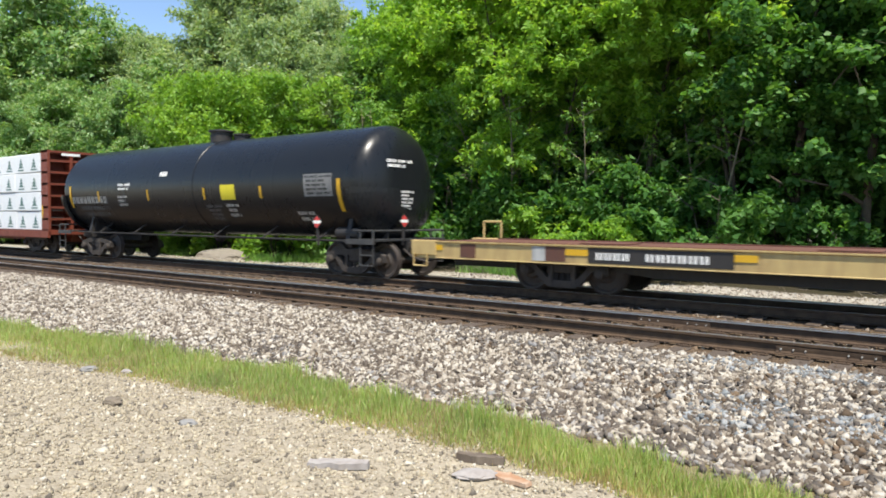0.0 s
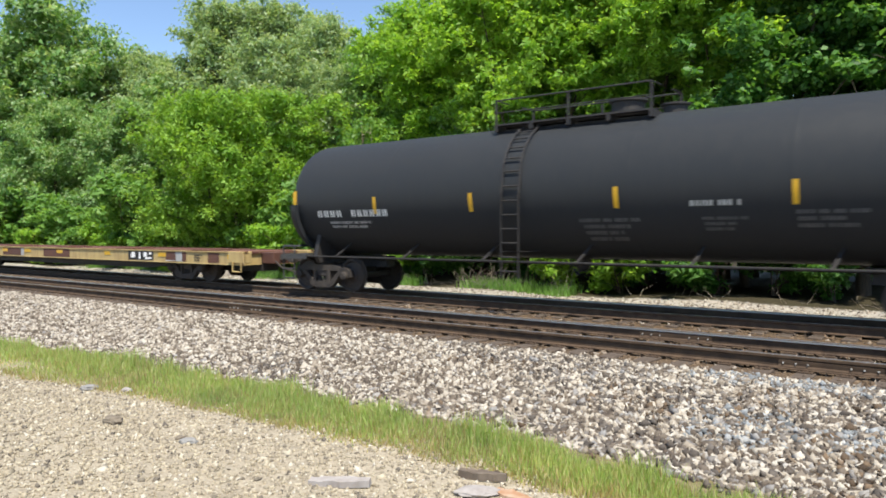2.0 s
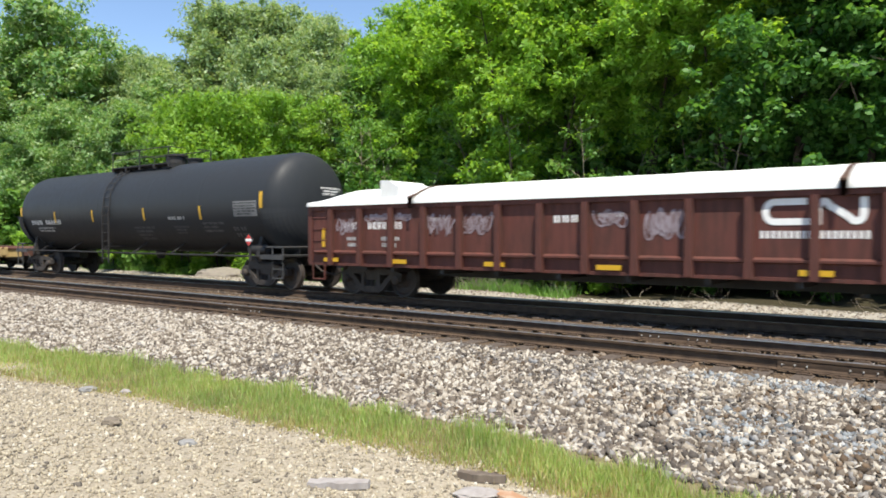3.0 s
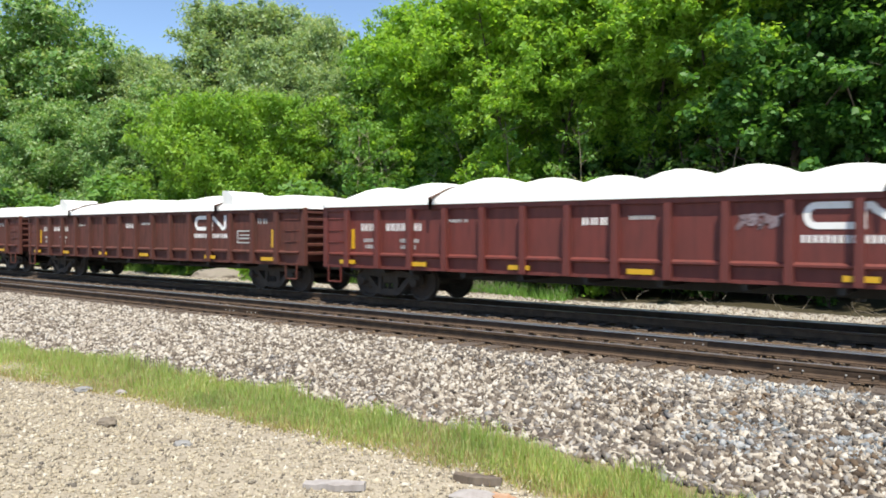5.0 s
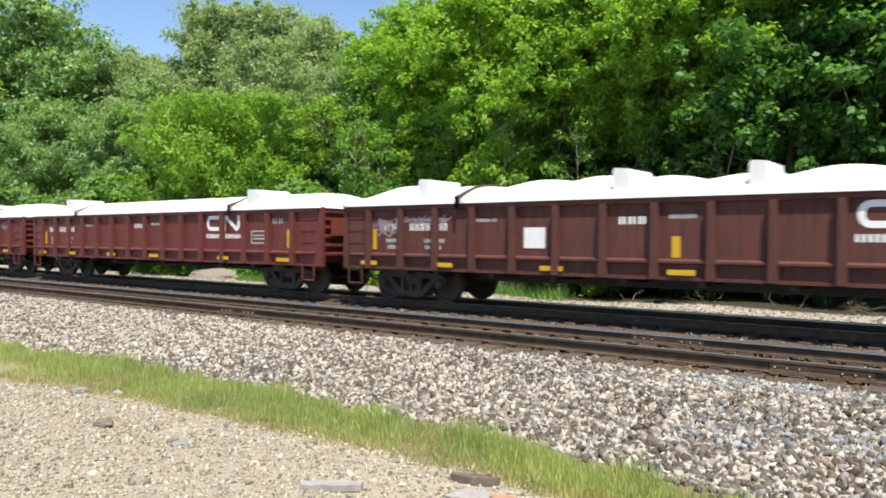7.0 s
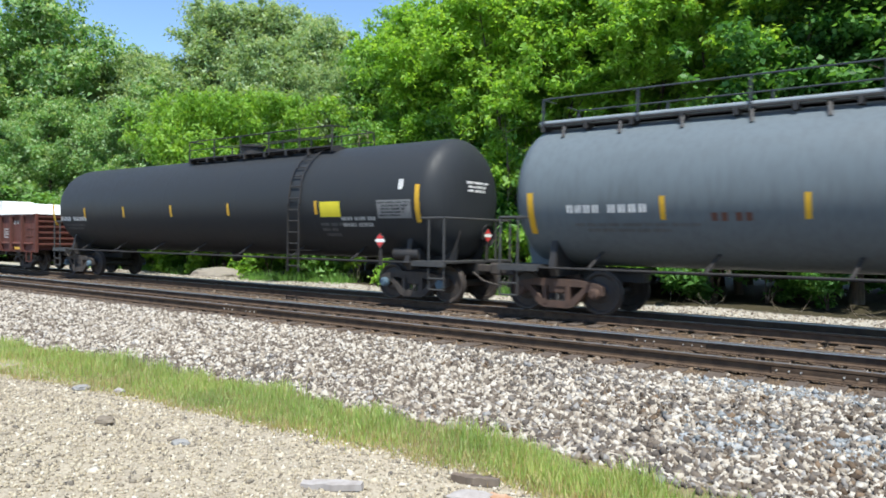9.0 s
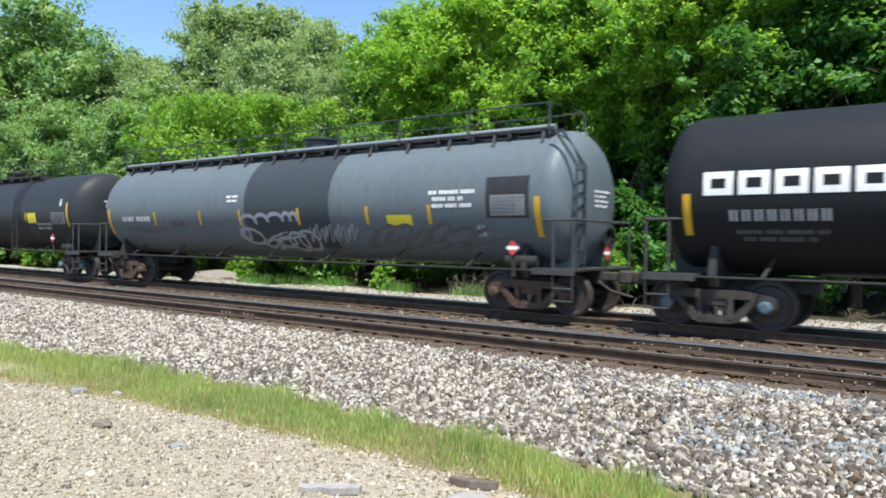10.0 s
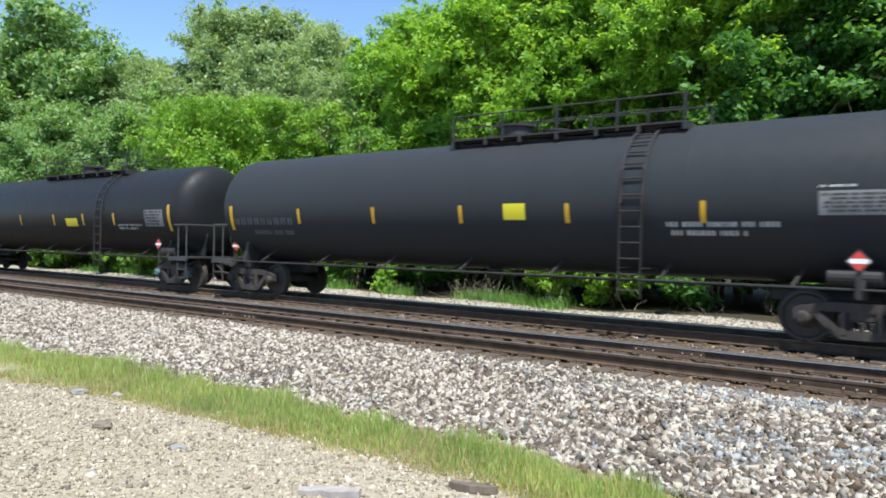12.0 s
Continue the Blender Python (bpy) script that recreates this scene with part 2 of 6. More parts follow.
# ---------------------------------------------------------------- mesh helpers
def mesh_of(name, bm, material, smooth=False):
    me = bpy.data.meshes.new(name)
    bm.normal_update()
    bm.to_mesh(me)
    bm.free()
    for m in material if isinstance(material, (list, tuple)) else (material,):
        me.materials.append(m)
    if smooth:
        me.polygons.foreach_set("use_smooth", [True] * len(me.polygons))
    return me


def part(name, bm, material, parent=None, label="", smooth=False, at=None):
    """One bmesh (or finished mesh) as one object under its thing."""
    me = bm if isinstance(bm, bpy.types.Mesh) else mesh_of(name, bm, material, smooth)
    ob = new(name, me)
    ob.parent = parent
    if at is not None:
        ob.matrix_basis = at
    if label:
        tagged(ob, label)
    return ob


def raw(name, verts, faces, material, mats=None, smooth=False):
    me = bpy.data.meshes.new(name)
    me.from_pydata([tuple(v) for v in verts], [], faces)
    for m in material if isinstance(material, (list, tuple)) else (material,):
        me.materials.append(m)
    if mats is not None:
        me.polygons.foreach_set("material_index", mats)
    if smooth:
        me.polygons.foreach_set("use_smooth", [True] * len(me.polygons))
    me.update()
    return me


def array_mesh(name, verts, tris, material):
    """A big triangle mesh straight from number arrays."""
    me = bpy.data.meshes.new(name)
    nv, nf = len(verts), len(tris)
    k = tris.shape[1]
    me.vertices.add(nv)
    me.vertices.foreach_set("co", np.ascontiguousarray(verts, dtype=np.float32).ravel())
    me.loops.add(nf * k)
    me.loops.foreach_set("vertex_index", np.ascontiguousarray(tris, dtype=np.int32).ravel())
    me.polygons.add(nf)
    me.polygons.foreach_set("loop_start", np.arange(0, nf * k, k, dtype=np.int32))
    me.materials.append(material)
    me.update(calc_edges=True)
    me.validate()
    return me


def box(bm, x0, x1, y0, y1, z0, z1, bevel=0.0):
    c = ((x0 + x1) / 2, (y0 + y1) / 2, (z0 + z1) / 2)
    m = Matrix.Translation(c) @ Matrix.Diagonal((abs(x1 - x0), abs(y1 - y0), abs(z1 - z0), 1))
    g = bmesh.ops.create_cube(bm, size=1, matrix=m)
    if bevel:
        es = list({e for v in g["verts"] for e in v.link_edges})
        bmesh.ops.bevel(bm, geom=es, offset=bevel, segments=1, affect="EDGES")


def rod(bm, a, b, r, seg=8):
    a, b = Vector(a), Vector(b)
    d = b - a
    m = Matrix.Translation((a + b) / 2) @ d.to_track_quat("Z", "Y").to_matrix().to_4x4()
    bmesh.ops.create_cone(bm, cap_ends=True, segments=seg, radius1=r, radius2=r, depth=d.length, matrix=m)


def bar(bm, a, b, w, h):
    """A square bar from a to b."""
    a, b = Vector(a), Vector(b)
    d = b - a
    m = Matrix.Translation((a + b) / 2) @ d.to_track_quat("X", "Z").to_matrix().to_4x4() @ Matrix.Diagonal((d.length, w, h, 1))
    bmesh.ops.create_cube(bm, size=1, matrix=m)


def extrude_profile(bm, pts, axis, a, b):
    """A closed outline swept straight along one axis, from a to b."""
    def put(p, t):
        return (t, p[0], p[1]) if axis == "x" else (p[0], t, p[1])
    v0 = [bm.verts.new(put(p, a)) for p in pts]
    v1 = [bm.verts.new(put(p, b)) for p in pts]
    n = len(pts)
    for i in range(n):
        bm.faces.new((v0[i], v0[(i + 1) % n], v1[(i + 1) % n], v1[i]))
    bm.faces.new(v0)
    bm.faces.new(v1[::-1])
    bmesh.ops.recalc_face_normals(bm, faces=bm.faces[:])


def turned(bm, prof, axis="y", seg=28):
    """A solid of revolution: prof is a list of (along, radius)."""
    rings = []
    for t, r in prof:
        ring = []
        for i in range(seg):
            a = 2 * math.pi * i / seg
            c, s = r * math.cos(a), r * math.sin(a)
            ring.append(bm.verts.new({"x": (t, c, s), "y": (c, t, s), "z": (c, s, t)}[axis]))
        rings.append(ring)
    for p, q in zip(rings, rings[1:]):
        for i in range(seg):
            bm.faces.new((p[i], p[(i + 1) % seg], q[(i + 1) % seg], q[i]))
    bm.faces.new(rings[0])
    bm.faces.new(rings[-1])
    bmesh.ops.recalc_face_normals(bm, faces=bm.faces[:])


# ---------------------------------------------------------------- ground
def ground_height(x, y):
    """Cross-section of the ground, with a little unevenness."""
    ys = (-400, 3.4, 4.6, 5.4, 6.1, 7.2, 9.2, 9.75, 16.6, 17.4, 20.0, 24.0, 400)
    zs = (-0.22, -0.22, -0.24, -0.31, -0.33, -0.30, -0.225, -0.215, -0.215, -0.28, -0.30, -0.15, 0.2)
    z = np.interp(y, ys, zs)
    near = np.clip((9.2 - y) / 3.0, 0, 1) + np.clip((y - 17.3) / 2.0, 0, 1)
    z = z + near * 0.035 * (np.sin(x * 0.9 + 1.3 * np.sin(y * 0.7)) + np.sin(y * 1.7 + x * 0.37))
    return z


def build_ground():
    xs = np.unique(np.concatenate([np.linspace(-900, -80, 25), np.arange(-80, 30, 0.5), np.linspace(30, 600, 20)]))
    ys = np.unique(np.concatenate([np.linspace(-500, -5, 12), np.arange(-5, 26, 0.25), np.linspace(26, 900, 30)]))
    gx, gy = np.meshgrid(xs, ys, indexing="ij")
    v = np.stack([gx, gy, ground_height(gx, gy)], -1).reshape(-1, 3)
    i, j = np.meshgrid(np.arange(len(xs) - 1), np.arange(len(ys) - 1), indexing="ij")
    a = (i * len(ys) + j).ravel()
    f = np.stack([a, a + len(ys), a + len(ys) + 1, a + 1], 1)
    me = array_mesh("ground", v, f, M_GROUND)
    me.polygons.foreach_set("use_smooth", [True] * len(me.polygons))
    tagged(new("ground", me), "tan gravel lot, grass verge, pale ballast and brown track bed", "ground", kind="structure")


build_ground()

RNG = np.random.default_rng(7)
STONE_V = np.array([(-1, 0.1, 0), (1, -0.1, 0.1), (0.1, -1, -0.1), (-0.1, 1, 0.1), (0.1, 0, -1), (-0.2, 0.1, 1)], float)
STONE_T = np.array([(0, 2, 5), (2, 1, 5), (1, 3, 5), (3, 0, 5), (2, 0, 4), (1, 2, 4), (3, 1, 4), (0, 3, 4)])


def turns(n, rng):
    q = rng.normal(size=(n, 4))
    q /= np.linalg.norm(q, axis=1)[:, None]
    w, x, y, z = q.T
    return np.stack([np.stack([1 - 2 * (y * y + z * z), 2 * (x * y - w * z), 2 * (x * z + w * y)], -1),
                     np.stack([2 * (x * y + w * z), 1 - 2 * (x * x + z * z), 2 * (y * z - w * x)], -1),
                     np.stack([2 * (x * z - w * y), 2 * (y * z + w * x), 1 - 2 * (x * x + y * y)], -1)], 1)


def stones(name, label, x, y, size, material, sink=0.2, lift=0.0):
    n = len(x)
    s = size * RNG.uniform(0.65, 1.35, n)
    shape = STONE_V[None] * RNG.uniform(0.7, 1.15, (n, 6, 3)) * (s[:, None, None] * np.sort(RNG.uniform(0.26, 1.0, (n, 1, 3)), axis=2))
    v = np.einsum("nij,nkj->nki", turns(n, RNG), shape)
    v[..., 0] += x[:, None]
    v[..., 1] += y[:, None]
    v[..., 2] += (ground_height(x, y) + lift + s * (0.25 - sink))[:, None]
    t = (STONE_T[None] + 6 * np.arange(n)[:, None, None]).reshape(-1, 3)
    return tagged(new(name, array_mesh(name, v.reshape(-1, 3), t, material)), label, "stones", kind="stuff")


def scatter(n, x0, x1, y0, y1, bias=1.0):
    """Random places, thicker towards x1 where bias is over one."""
    return x1 - (x1 - x0) * RNG.random(n) ** bias, RNG.uniform(y0, y1, n)


def noise_field(x, y):
    return 0.5 * np.sin(x * 1.1 + 2.0 * np.sin(y * 0.8)) + 0.5 * np.sin(y * 1.9 + x * 0.6) + 0.16 * (x + 3.5)


def verge_edge(x):
    """Wavering line where the grass gives way to ballast."""
    line = np.interp(x, (-26, -14, -12.1, -11, -8.2, -6.9, -5.8, -5.3, -4.65, -3.9, -3.2, -2.1, -1, 1.5), (5.3, 5.47, 5.55, 5.88, 5.95, 5.99, 5.74, 5.53, 5.52, 5.72, 5.58, 5.36, 5.1, 4.7))
    return line + 0.03 * np.sin(x * 5.1) + 0.03 * np.sin(x * 8.7 + 1.0)


def lot_edge(x):
    """Line where the lot's gravel meets the grass."""
    line = np.interp(x, (-26, -12, -10.2, -9.1, -8, -4.3, -3.76, -3.1, -2.4, 1.5), (2.9, 3.6, 4.0, 4.37, 4.5, 4.5, 4.6, 4.64, 4.6, 4.45))
    return line + 0.025 * np.sin(x * 6.1 + 2.0) + 0.02 * np.sin(x * 11.0)


x, y = scatter(57000, -36, 3.5, 5.6, 9.68, 1.5)
keep = y > verge_edge(x) + RNG.normal(0, 0.10, len(x))
stones("ballast_stones", "pale grey and tan crushed limestone ballast", x[keep], y[keep], 0.064, M_BALLAST)
x, y = scatter(9500, -9, 3.5, 5.4, 9.66, 1.6)
keep = (y > verge_edge(x) + 0.1) & (noise_field(x, y) + RNG.normal(0, 0.45, len(x)) > 0.1)
stones("ballast_stones", "patches of dark grey ballast", x[keep], y[keep], 0.062, M_BALLAST_DARK, 0.0)
x, y = scatter(2600, -7.5, 3.0, 5.4, 9.0, 1.0)
keep = (y > verge_edge(x) + 0.05) & (noise_field(x * 1.4, y * 1.3 + 2.0) + RNG.normal(0, 0.5, len(x)) > 0.2)
stones("ballast_stones", "rust-brown stones mixed into the ballast", x[keep], y[keep], 0.064, M_BALLAST_BROWN, 0.0)
x, y = scatter(5200, -3.2, 3.5, 6.6, 9.66, 1.0)
keep = (y + RNG.normal(0, 0.12, len(x)) > 8.9 - 0.10 * x) | (np.hypot((x + 1.95) / 0.6, (y - 7.4) / 0.55) + RNG.normal(0, 0.2, len(x)) < 1.0) | (np.hypot((x + 0.9) / 0.5, (y - 7.5) / 0.45) + RNG.normal(0, 0.2, len(x)) < 1.0)
stones("ballast_stones", "patches of fresh blue-grey ballast", x[keep], y[keep], 0.055, M_BALLAST_BLUE, 0.0)
x, y = scatter(9000, -30, 5, 9.6, 12.3, 1.3)
stones("track_bed_stones", "rust-brown stained ballast between the ties", x, y, 0.06, M_BALLAST_BROWN, 0.35)
x, y = scatter(9000, -40, 6, 12.3, 17.0, 1.2)
stones("track_bed_stones", "rust-brown stained ballast under the far track", x, y, 0.06, M_BALLAST_BROWN, 0.35)
x, y = scatter(13000, -45, 5, 16.9, 20.2, 1.2)
stones("roadside_stones", "pale grey gravel along the far side of the track", x, y, 0.06, M_BALLAST, 0.3)
x, y = scatter(32000, -16, 1.0, 1.6, 4.9, 1.25)
keep = y < lot_edge(x) + 0.1 + RNG.normal(0, 0.12, len(x))
stones("gravel_stones", "loose tan gravel of the lot", x[keep], y[keep], 0.027, M_GRAVEL, 0.12)
x, y = scatter(900, -15, 0.5, 1.8, 4.75, 1.2)
keep = y < lot_edge(x)
stones("gravel_stones", "larger scattered stones on the lot", x[keep], y[keep], 0.06, M_GRAVEL, 0.3)


def build_grass(label, n, low, high, toward, material):
    """Thin blades; toward under one crowds them to the lot's side of the strip."""
    x = 1.0 - 26 * RNG.random(n) ** 1.35
    a, b = lot_edge(x) - 0.03, verge_edge(x) - 0.22
    y = a + (b - a) * RNG.random(n) ** (1 / toward) + RNG.normal(0, 0.055, n)
    bare = (np.sin(x * 1.3 + 0.4) + np.sin(x * 3.7 + y * 2) + RNG.normal(0, 0.5, n) > 1.75) & (material is M_GRASS)
    x, y, a, b = x[~bare], y[~bare], a[~bare], b[~bare]
    n = len(x)
    clump = np.sin(x * 3.1 + np.sin(y * 5)) * np.sin(y * 4.3 + x) + 0.6 * np.sin(x * 7.3 + y * 2.0)
    f = np.clip((y - a) / (b - a), 0, 1)
    tuft = 0.5 * np.sin(x * 1.9 + 1.0) + 0.5 * np.sin(x * 4.7 + y)
    h = RNG.uniform(low, high, n) * 1.06 * (1.0 + 0.30 * clump + 0.22 * tuft) * (0.35 + 0.75 * f)
    w = RNG.uniform(0.002, 0.005, n)
    ang = RNG.uniform(0, 2 * np.pi, n)
    lean = RNG.normal(0, 0.2, (n, 2)) * h[:, None]
    z = ground_height(x, y) - 0.01
    dx, dy = np.cos(ang) * w, np.sin(ang) * w
    v = np.empty((n, 5, 3))
    v[:, 0] = np.stack([x - dx, y - dy, z], 1)
    v[:, 1] = np.stack([x + dx, y + dy, z], 1)
    v[:, 2] = np.stack([x + dx * .8 + lean[:, 0] * .35, y + dy * .8 + lean[:, 1] * .35, z + h * .6], 1)
    v[:, 3] = np.stack([x - dx * .8 + lean[:, 0] * .35, y - dy * .8 + lean[:, 1] * .35, z + h * .6], 1)
    v[:, 4] = np.stack([x + lean[:, 0], y + lean[:, 1], z + h], 1)
    k = 5 * np.arange(n)[:, None, None]
    t = (np.array([(0, 1, 2), (0, 2, 3), (3, 2, 4)])[None] + k).reshape(-1, 3)
    tagged(new("grass_verge", array_mesh("grass_verge", v.reshape(-1, 3), t, material)), label, "grass", kind="stuff")


build_grass("ragged strip of fresh green grass", 62000, 0.07, 0.19, 1.15, M_GRASS)
build_grass("dry straw stalks among the grass", 46000, 0.05, 0.17, 0.5, M_STRAW)


# ---------------------------------------------------------------- railway tracks
RAIL_OUT = [(-0.07, -0.172), (0.07, -0.172), (0.07, -0.160), (0.012, -0.142), (0.009, -0.05), (0.036, -0.036), (0.036, -0.006), (0.028, 0.0),
            (-0.028, 0.0), (-0.036, -0.006), (-0.036, -0.036), (-0.009, -0.05), (-0.012, -0.142), (-0.07, -0.160)]


def build_track(yc, label, joints):
    track = tagged(new("railway_track"), label, "track", kind="structure")
    track.matrix_basis = pose(0, yc, 0)
    for side in (-0.753, 0.753):
        bm = bmesh.new()
        extrude_profile(bm, [(side + a, b) for a, b in RAIL_OUT], "x", -420, 160)
        rail = part("rail", bm, M_RAIL, track, "rusty steel rail with a polished top")
        bm = bmesh.new()
        box(bm, -420, 160, side - 0.027, side + 0.027, 0.0005, 0.0025)
        part("running_surface", bm, M_RAIL_TOP, rail, "shiny worn rail top")
        bm = bmesh.new()
        inner = -0.0365 if side > 0 else 0.0365
        box(bm, -420, 160, side + inner - 0.001, side + inner + 0.001, -0.033, -0.007)
        part("gauge_face", bm, M_RAIL_TOP, rail, "polished inner face of the rail head")
        for jx, js in joints:
            if js * side < 0:
                continue
            bm = bmesh.new()
            for s in (-1, 1):
                extrude_profile(bm, [(side + s * a, b) for a, b in ((0.011, -0.05), (0.032, -0.058), (0.03, -0.09), (0.026, -0.12), (0.045, -0.145), (0.014, -0.145))], "x", jx - 0.6, jx + 0.6)
            bars = part("joint_bar", bm, M_RAIL, rail, "bolted rail joint bar")
            bm = bmesh.new()
            for k in (-0.54, -0.39, -0.245, 0.245, 0.39, 0.54):
                rod(bm, (jx + k, side - 0.05, -0.095), (jx + k, side - 0.028, -0.095), 0.012, 8)
            part("track_bolts", bm, M_BOLT, rail, "bright worn bolt heads")
    bm = bmesh.new()
    box(bm, -0.115, 0.115, -1.30, 1.30, -0.36, -0.182, 0.012)
    tie = mesh_of("tie", bm, M_TIE)
    bm = bmesh.new()
    for side in (-0.753, 0.753):
        box(bm, -0.09, 0.09, side - 0.18, side + 0.18, -0.1815, -0.1725)
        for sx, sy in ((-0.05, -0.1), (0.05, 0.1), (0.05, -0.1)):
            box(bm, sx - 0.012, sx + 0.012, side + sy - 0.02, side + sy + 0.012, -0.172, -0.15)
    plate = mesh_of("tie_plate", bm, M_RAIL)
    for i in range(150):
        x = 14 - i * 0.5 + RNG.normal(0, 0.02)
        t = part("tie", tie, None, track, at=pose(x, RNG.normal(0, 0.03), RNG.normal(-0.002, 0.004), 0, 0, RNG.normal(0, 0.7)))
        part("tie_plate", plate, None, track, at=pose(x, 0, 0))
    bm = bmesh.new()
    for i in range(500):
        x = -61.5 - i * 0.5
        box(bm, x - 0.115, x + 0.115, -1.3, 1.3, -0.34, -0.184)
    tagged(part("distant_ties", bm, M_TIE, track), kind="stuff")
    return track


build_track(NEAR_Y, "empty jointed track with rusty rails on dark wooden ties", [(-1.72, -1), (-4.25, 1), (-13.5, -1)])
build_track(TRAIN_Y, "track under the train with rusty rails on dark wooden ties", [])


# ---------------------------------------------------------------- rolling stock
MOVERS = []           # (thing, train place at 0 s)
WHEELSETS = []


def build_truck_meshes(rust):
    steel = M_TRUCK_RUST if rust else M_TRUCK
    bm = bmesh.new()
    box(bm, -0.22, 0.22, -1.05, 1.05, 0.42, 0.72, 0.03)
    box(bm, -0.16, 0.16, -0.28, 0.28, 0.72, 0.80)
    box(bm, -0.62, -0.56, -0.9, 0.9, 0.40, 0.52)
    box(bm, 0.56, 0.62, -0.9, 0.9, 0.40, 0.52)
    bolster = mesh_of("truck_bolster", bm, steel)
    bm = bmesh.new()
    # cast side frame with two window openings and a spring pocket
    top = [(-1.06, 0.44), (-1.06, 0.60), (-0.95, 0.66), (-0.45, 0.74), (0.45, 0.74), (0.95, 0.66), (1.06, 0.60), (1.06, 0.44)]
    low = [(0.78, 0.42), (0.45, 0.22), (0.30, 0.15), (-0.30, 0.15), (-0.45, 0.22), (-0.78, 0.42)]
    extrude_profile(bm, [(-1.06, 0.42), *top[1:-1], (1.06, 0.42), (0.76, 0.42), (0.70, 0.58), (-0.70, 0.58), (-0.76, 0.42)], "y", -0.07, 0.07)
    extrude_profile(bm, [(-0.80, 0.58), (-0.66, 0.60), (-0.30, 0.27), (0.30, 0.27), (0.66, 0.60), (0.80, 0.58), (0.42, 0.17), (0.28, 0.12), (-0.28, 0.12), (-0.42, 0.17)], "y", -0.075, 0.075)
    for s in (-1, 1):
        box(bm, s * 0.27 - 0.05, s * 0.27 + 0.05, -0.085, 0.085, 0.20, 0.64)
    frame_me = mesh_of("side_frame", bm, steel)
    bm = bmesh.new()
    for k in (-0.16, 0.0, 0.16):
        turned_spring = [(0.27, 0.065)]
        for i in range(9):
            z = 0.275 + i * 0.018
            turned_spring += [(z, 0.065 if i % 2 else 0.05)]
        sub = bmesh.new()
        turned(sub, turned_spring, "z", 10)
        bmesh.ops.translate(sub, verts=sub.verts, vec=(k, 0, 0))
        tmp = bpy.data.meshes.new("t")
        sub.to_mesh(tmp)
        sub.free()
        bm.from_mesh(tmp)
        bpy.data.meshes.remove(tmp)
    springs = mesh_of("spring_group", bm, M_BLACK)
    return bolster, frame_me, springs


def build_wheel_meshes():
    bm = bmesh.new()
    turned(bm, [(-1.14, 0.07), (-0.86, 0.075), (-0.80, 0.085), (0.80, 0.085), (0.86, 0.075), (1.14, 0.07)], "y", 12)
    for s in (-1, 1):
        prof = [(0.815, 0.10), (0.815, 0.17), (0.775, 0.22), (0.765, 0.36), (0.815, 0.40), (0.815, 0.445), (0.80, 0.455), (0.72, 0.4575), (0.712, 0.482), (0.69, 0.484), (0.682, 0.46), (0.682, 0.39), (0.72, 0.355), (0.73, 0.2), (0.70, 0.16), (0.70, 0.10)]
        turned(bm, [(s * a, r) for a, r in prof], "y", 36)
    wheel = mesh_of("wheelset", bm, M_WHEEL)
    bm = bmesh.new()
    turned(bm, [(-1.0, 0.115), (-1.14, 0.115), (-1.15, 0.09), (-1.165, 0.085), (-1.17, 0.03)], "y", 14)
    for k in range(3):
        a = k * 2.094
        rod(bm, (0.055 * math.cos(a), -1.16, 0.055 * math.sin(a)), (0.055 * math.cos(a), -1.185, 0.055 * math.sin(a)), 0.014, 6)
    cap = mesh_of("bearing", bm, M_TRUCK)
    rusty_cap = cap.copy()
    rusty_cap.materials[0] = M_TRUCK_RUST
    blue_cap = cap.copy()
    blue_cap.materials[0] = M_BLUE_CAP
    return wheel, {"plain": cap, "rust": rusty_cap, "blue": blue_cap}


TRUCK_DARK = build_truck_meshes(False)
TRUCK_RUST = build_truck_meshes(True)
WHEEL_ME, CAPS = build_wheel_meshes()


def add_truck(car, x, rust=False, cap="plain"):
    bolster, frame_me, springs = TRUCK_RUST if rust else TRUCK_DARK
    truck = part("truck", bolster, None, car, "dusty cast-steel truck" if not rust else "rusty cast-steel truck", at=pose(x, 0, 0))
    for s in (-1, 1):
        part("side_frame", frame_me, None, truck, at=pose(0, s * 1.0, 0))
        part("spring_group", springs, None, truck, at=pose(0, s * 1.0, 0))
    for s in (-0.889, 0.889):
        w = part("wheelset", WHEEL_ME, None, truck, at=pose(s, 0, 0.457))
        WHEELSETS.append((w, s))
        part("bearing_cap", CAPS["rust" if rust else cap], None, truck, at=pose(s, 0, 0.457))
        part("bearing_cap", CAPS["rust" if rust else cap], None, truck, at=pose(s, 0, 0.457, 0, 0, 180))
    return truck


def build_coupler():
    bm = bmesh.new()
    box(bm, -0.1, 0.42, -0.09, 0.09, 0.76, 0.94, 0.02)
    box(bm, 0.38, 0.66, -0.16, 0.13, 0.70, 0.99, 0.04)
    box(bm, 0.60, 0.74, 0.02, 0.14, 0.72, 0.97, 0.03)
    for s in (-0.3,):
        rod(bm, (0.0, s, 0.75), (0.30, s, 0.55), 0.025)
        rod(bm, (0.30, s, 0.55), (0.72, s * 0.3, 0.42), 0.025)
    return mesh_of("coupler", bm, M_TRUCK)


COUPLER = build_coupler()


def add_couplers(car, x0, x1):
    part("coupler", COUPLER, None, car, "knuckle coupler with air hose", at=pose(x1, 0, 0))
    part("coupler", COUPLER, None, car, "knuckle coupler with air hose", at=pose(x0, 0, 0, 0, 0, 180))


def start_car(name, label, category, s, group="cars of the freight train"):
    car = tagged(new(name), label, category, group)
    car.matrix_basis = pose(s, TRAIN_Y, 0)
    MOVERS.append((car, s))
    return car


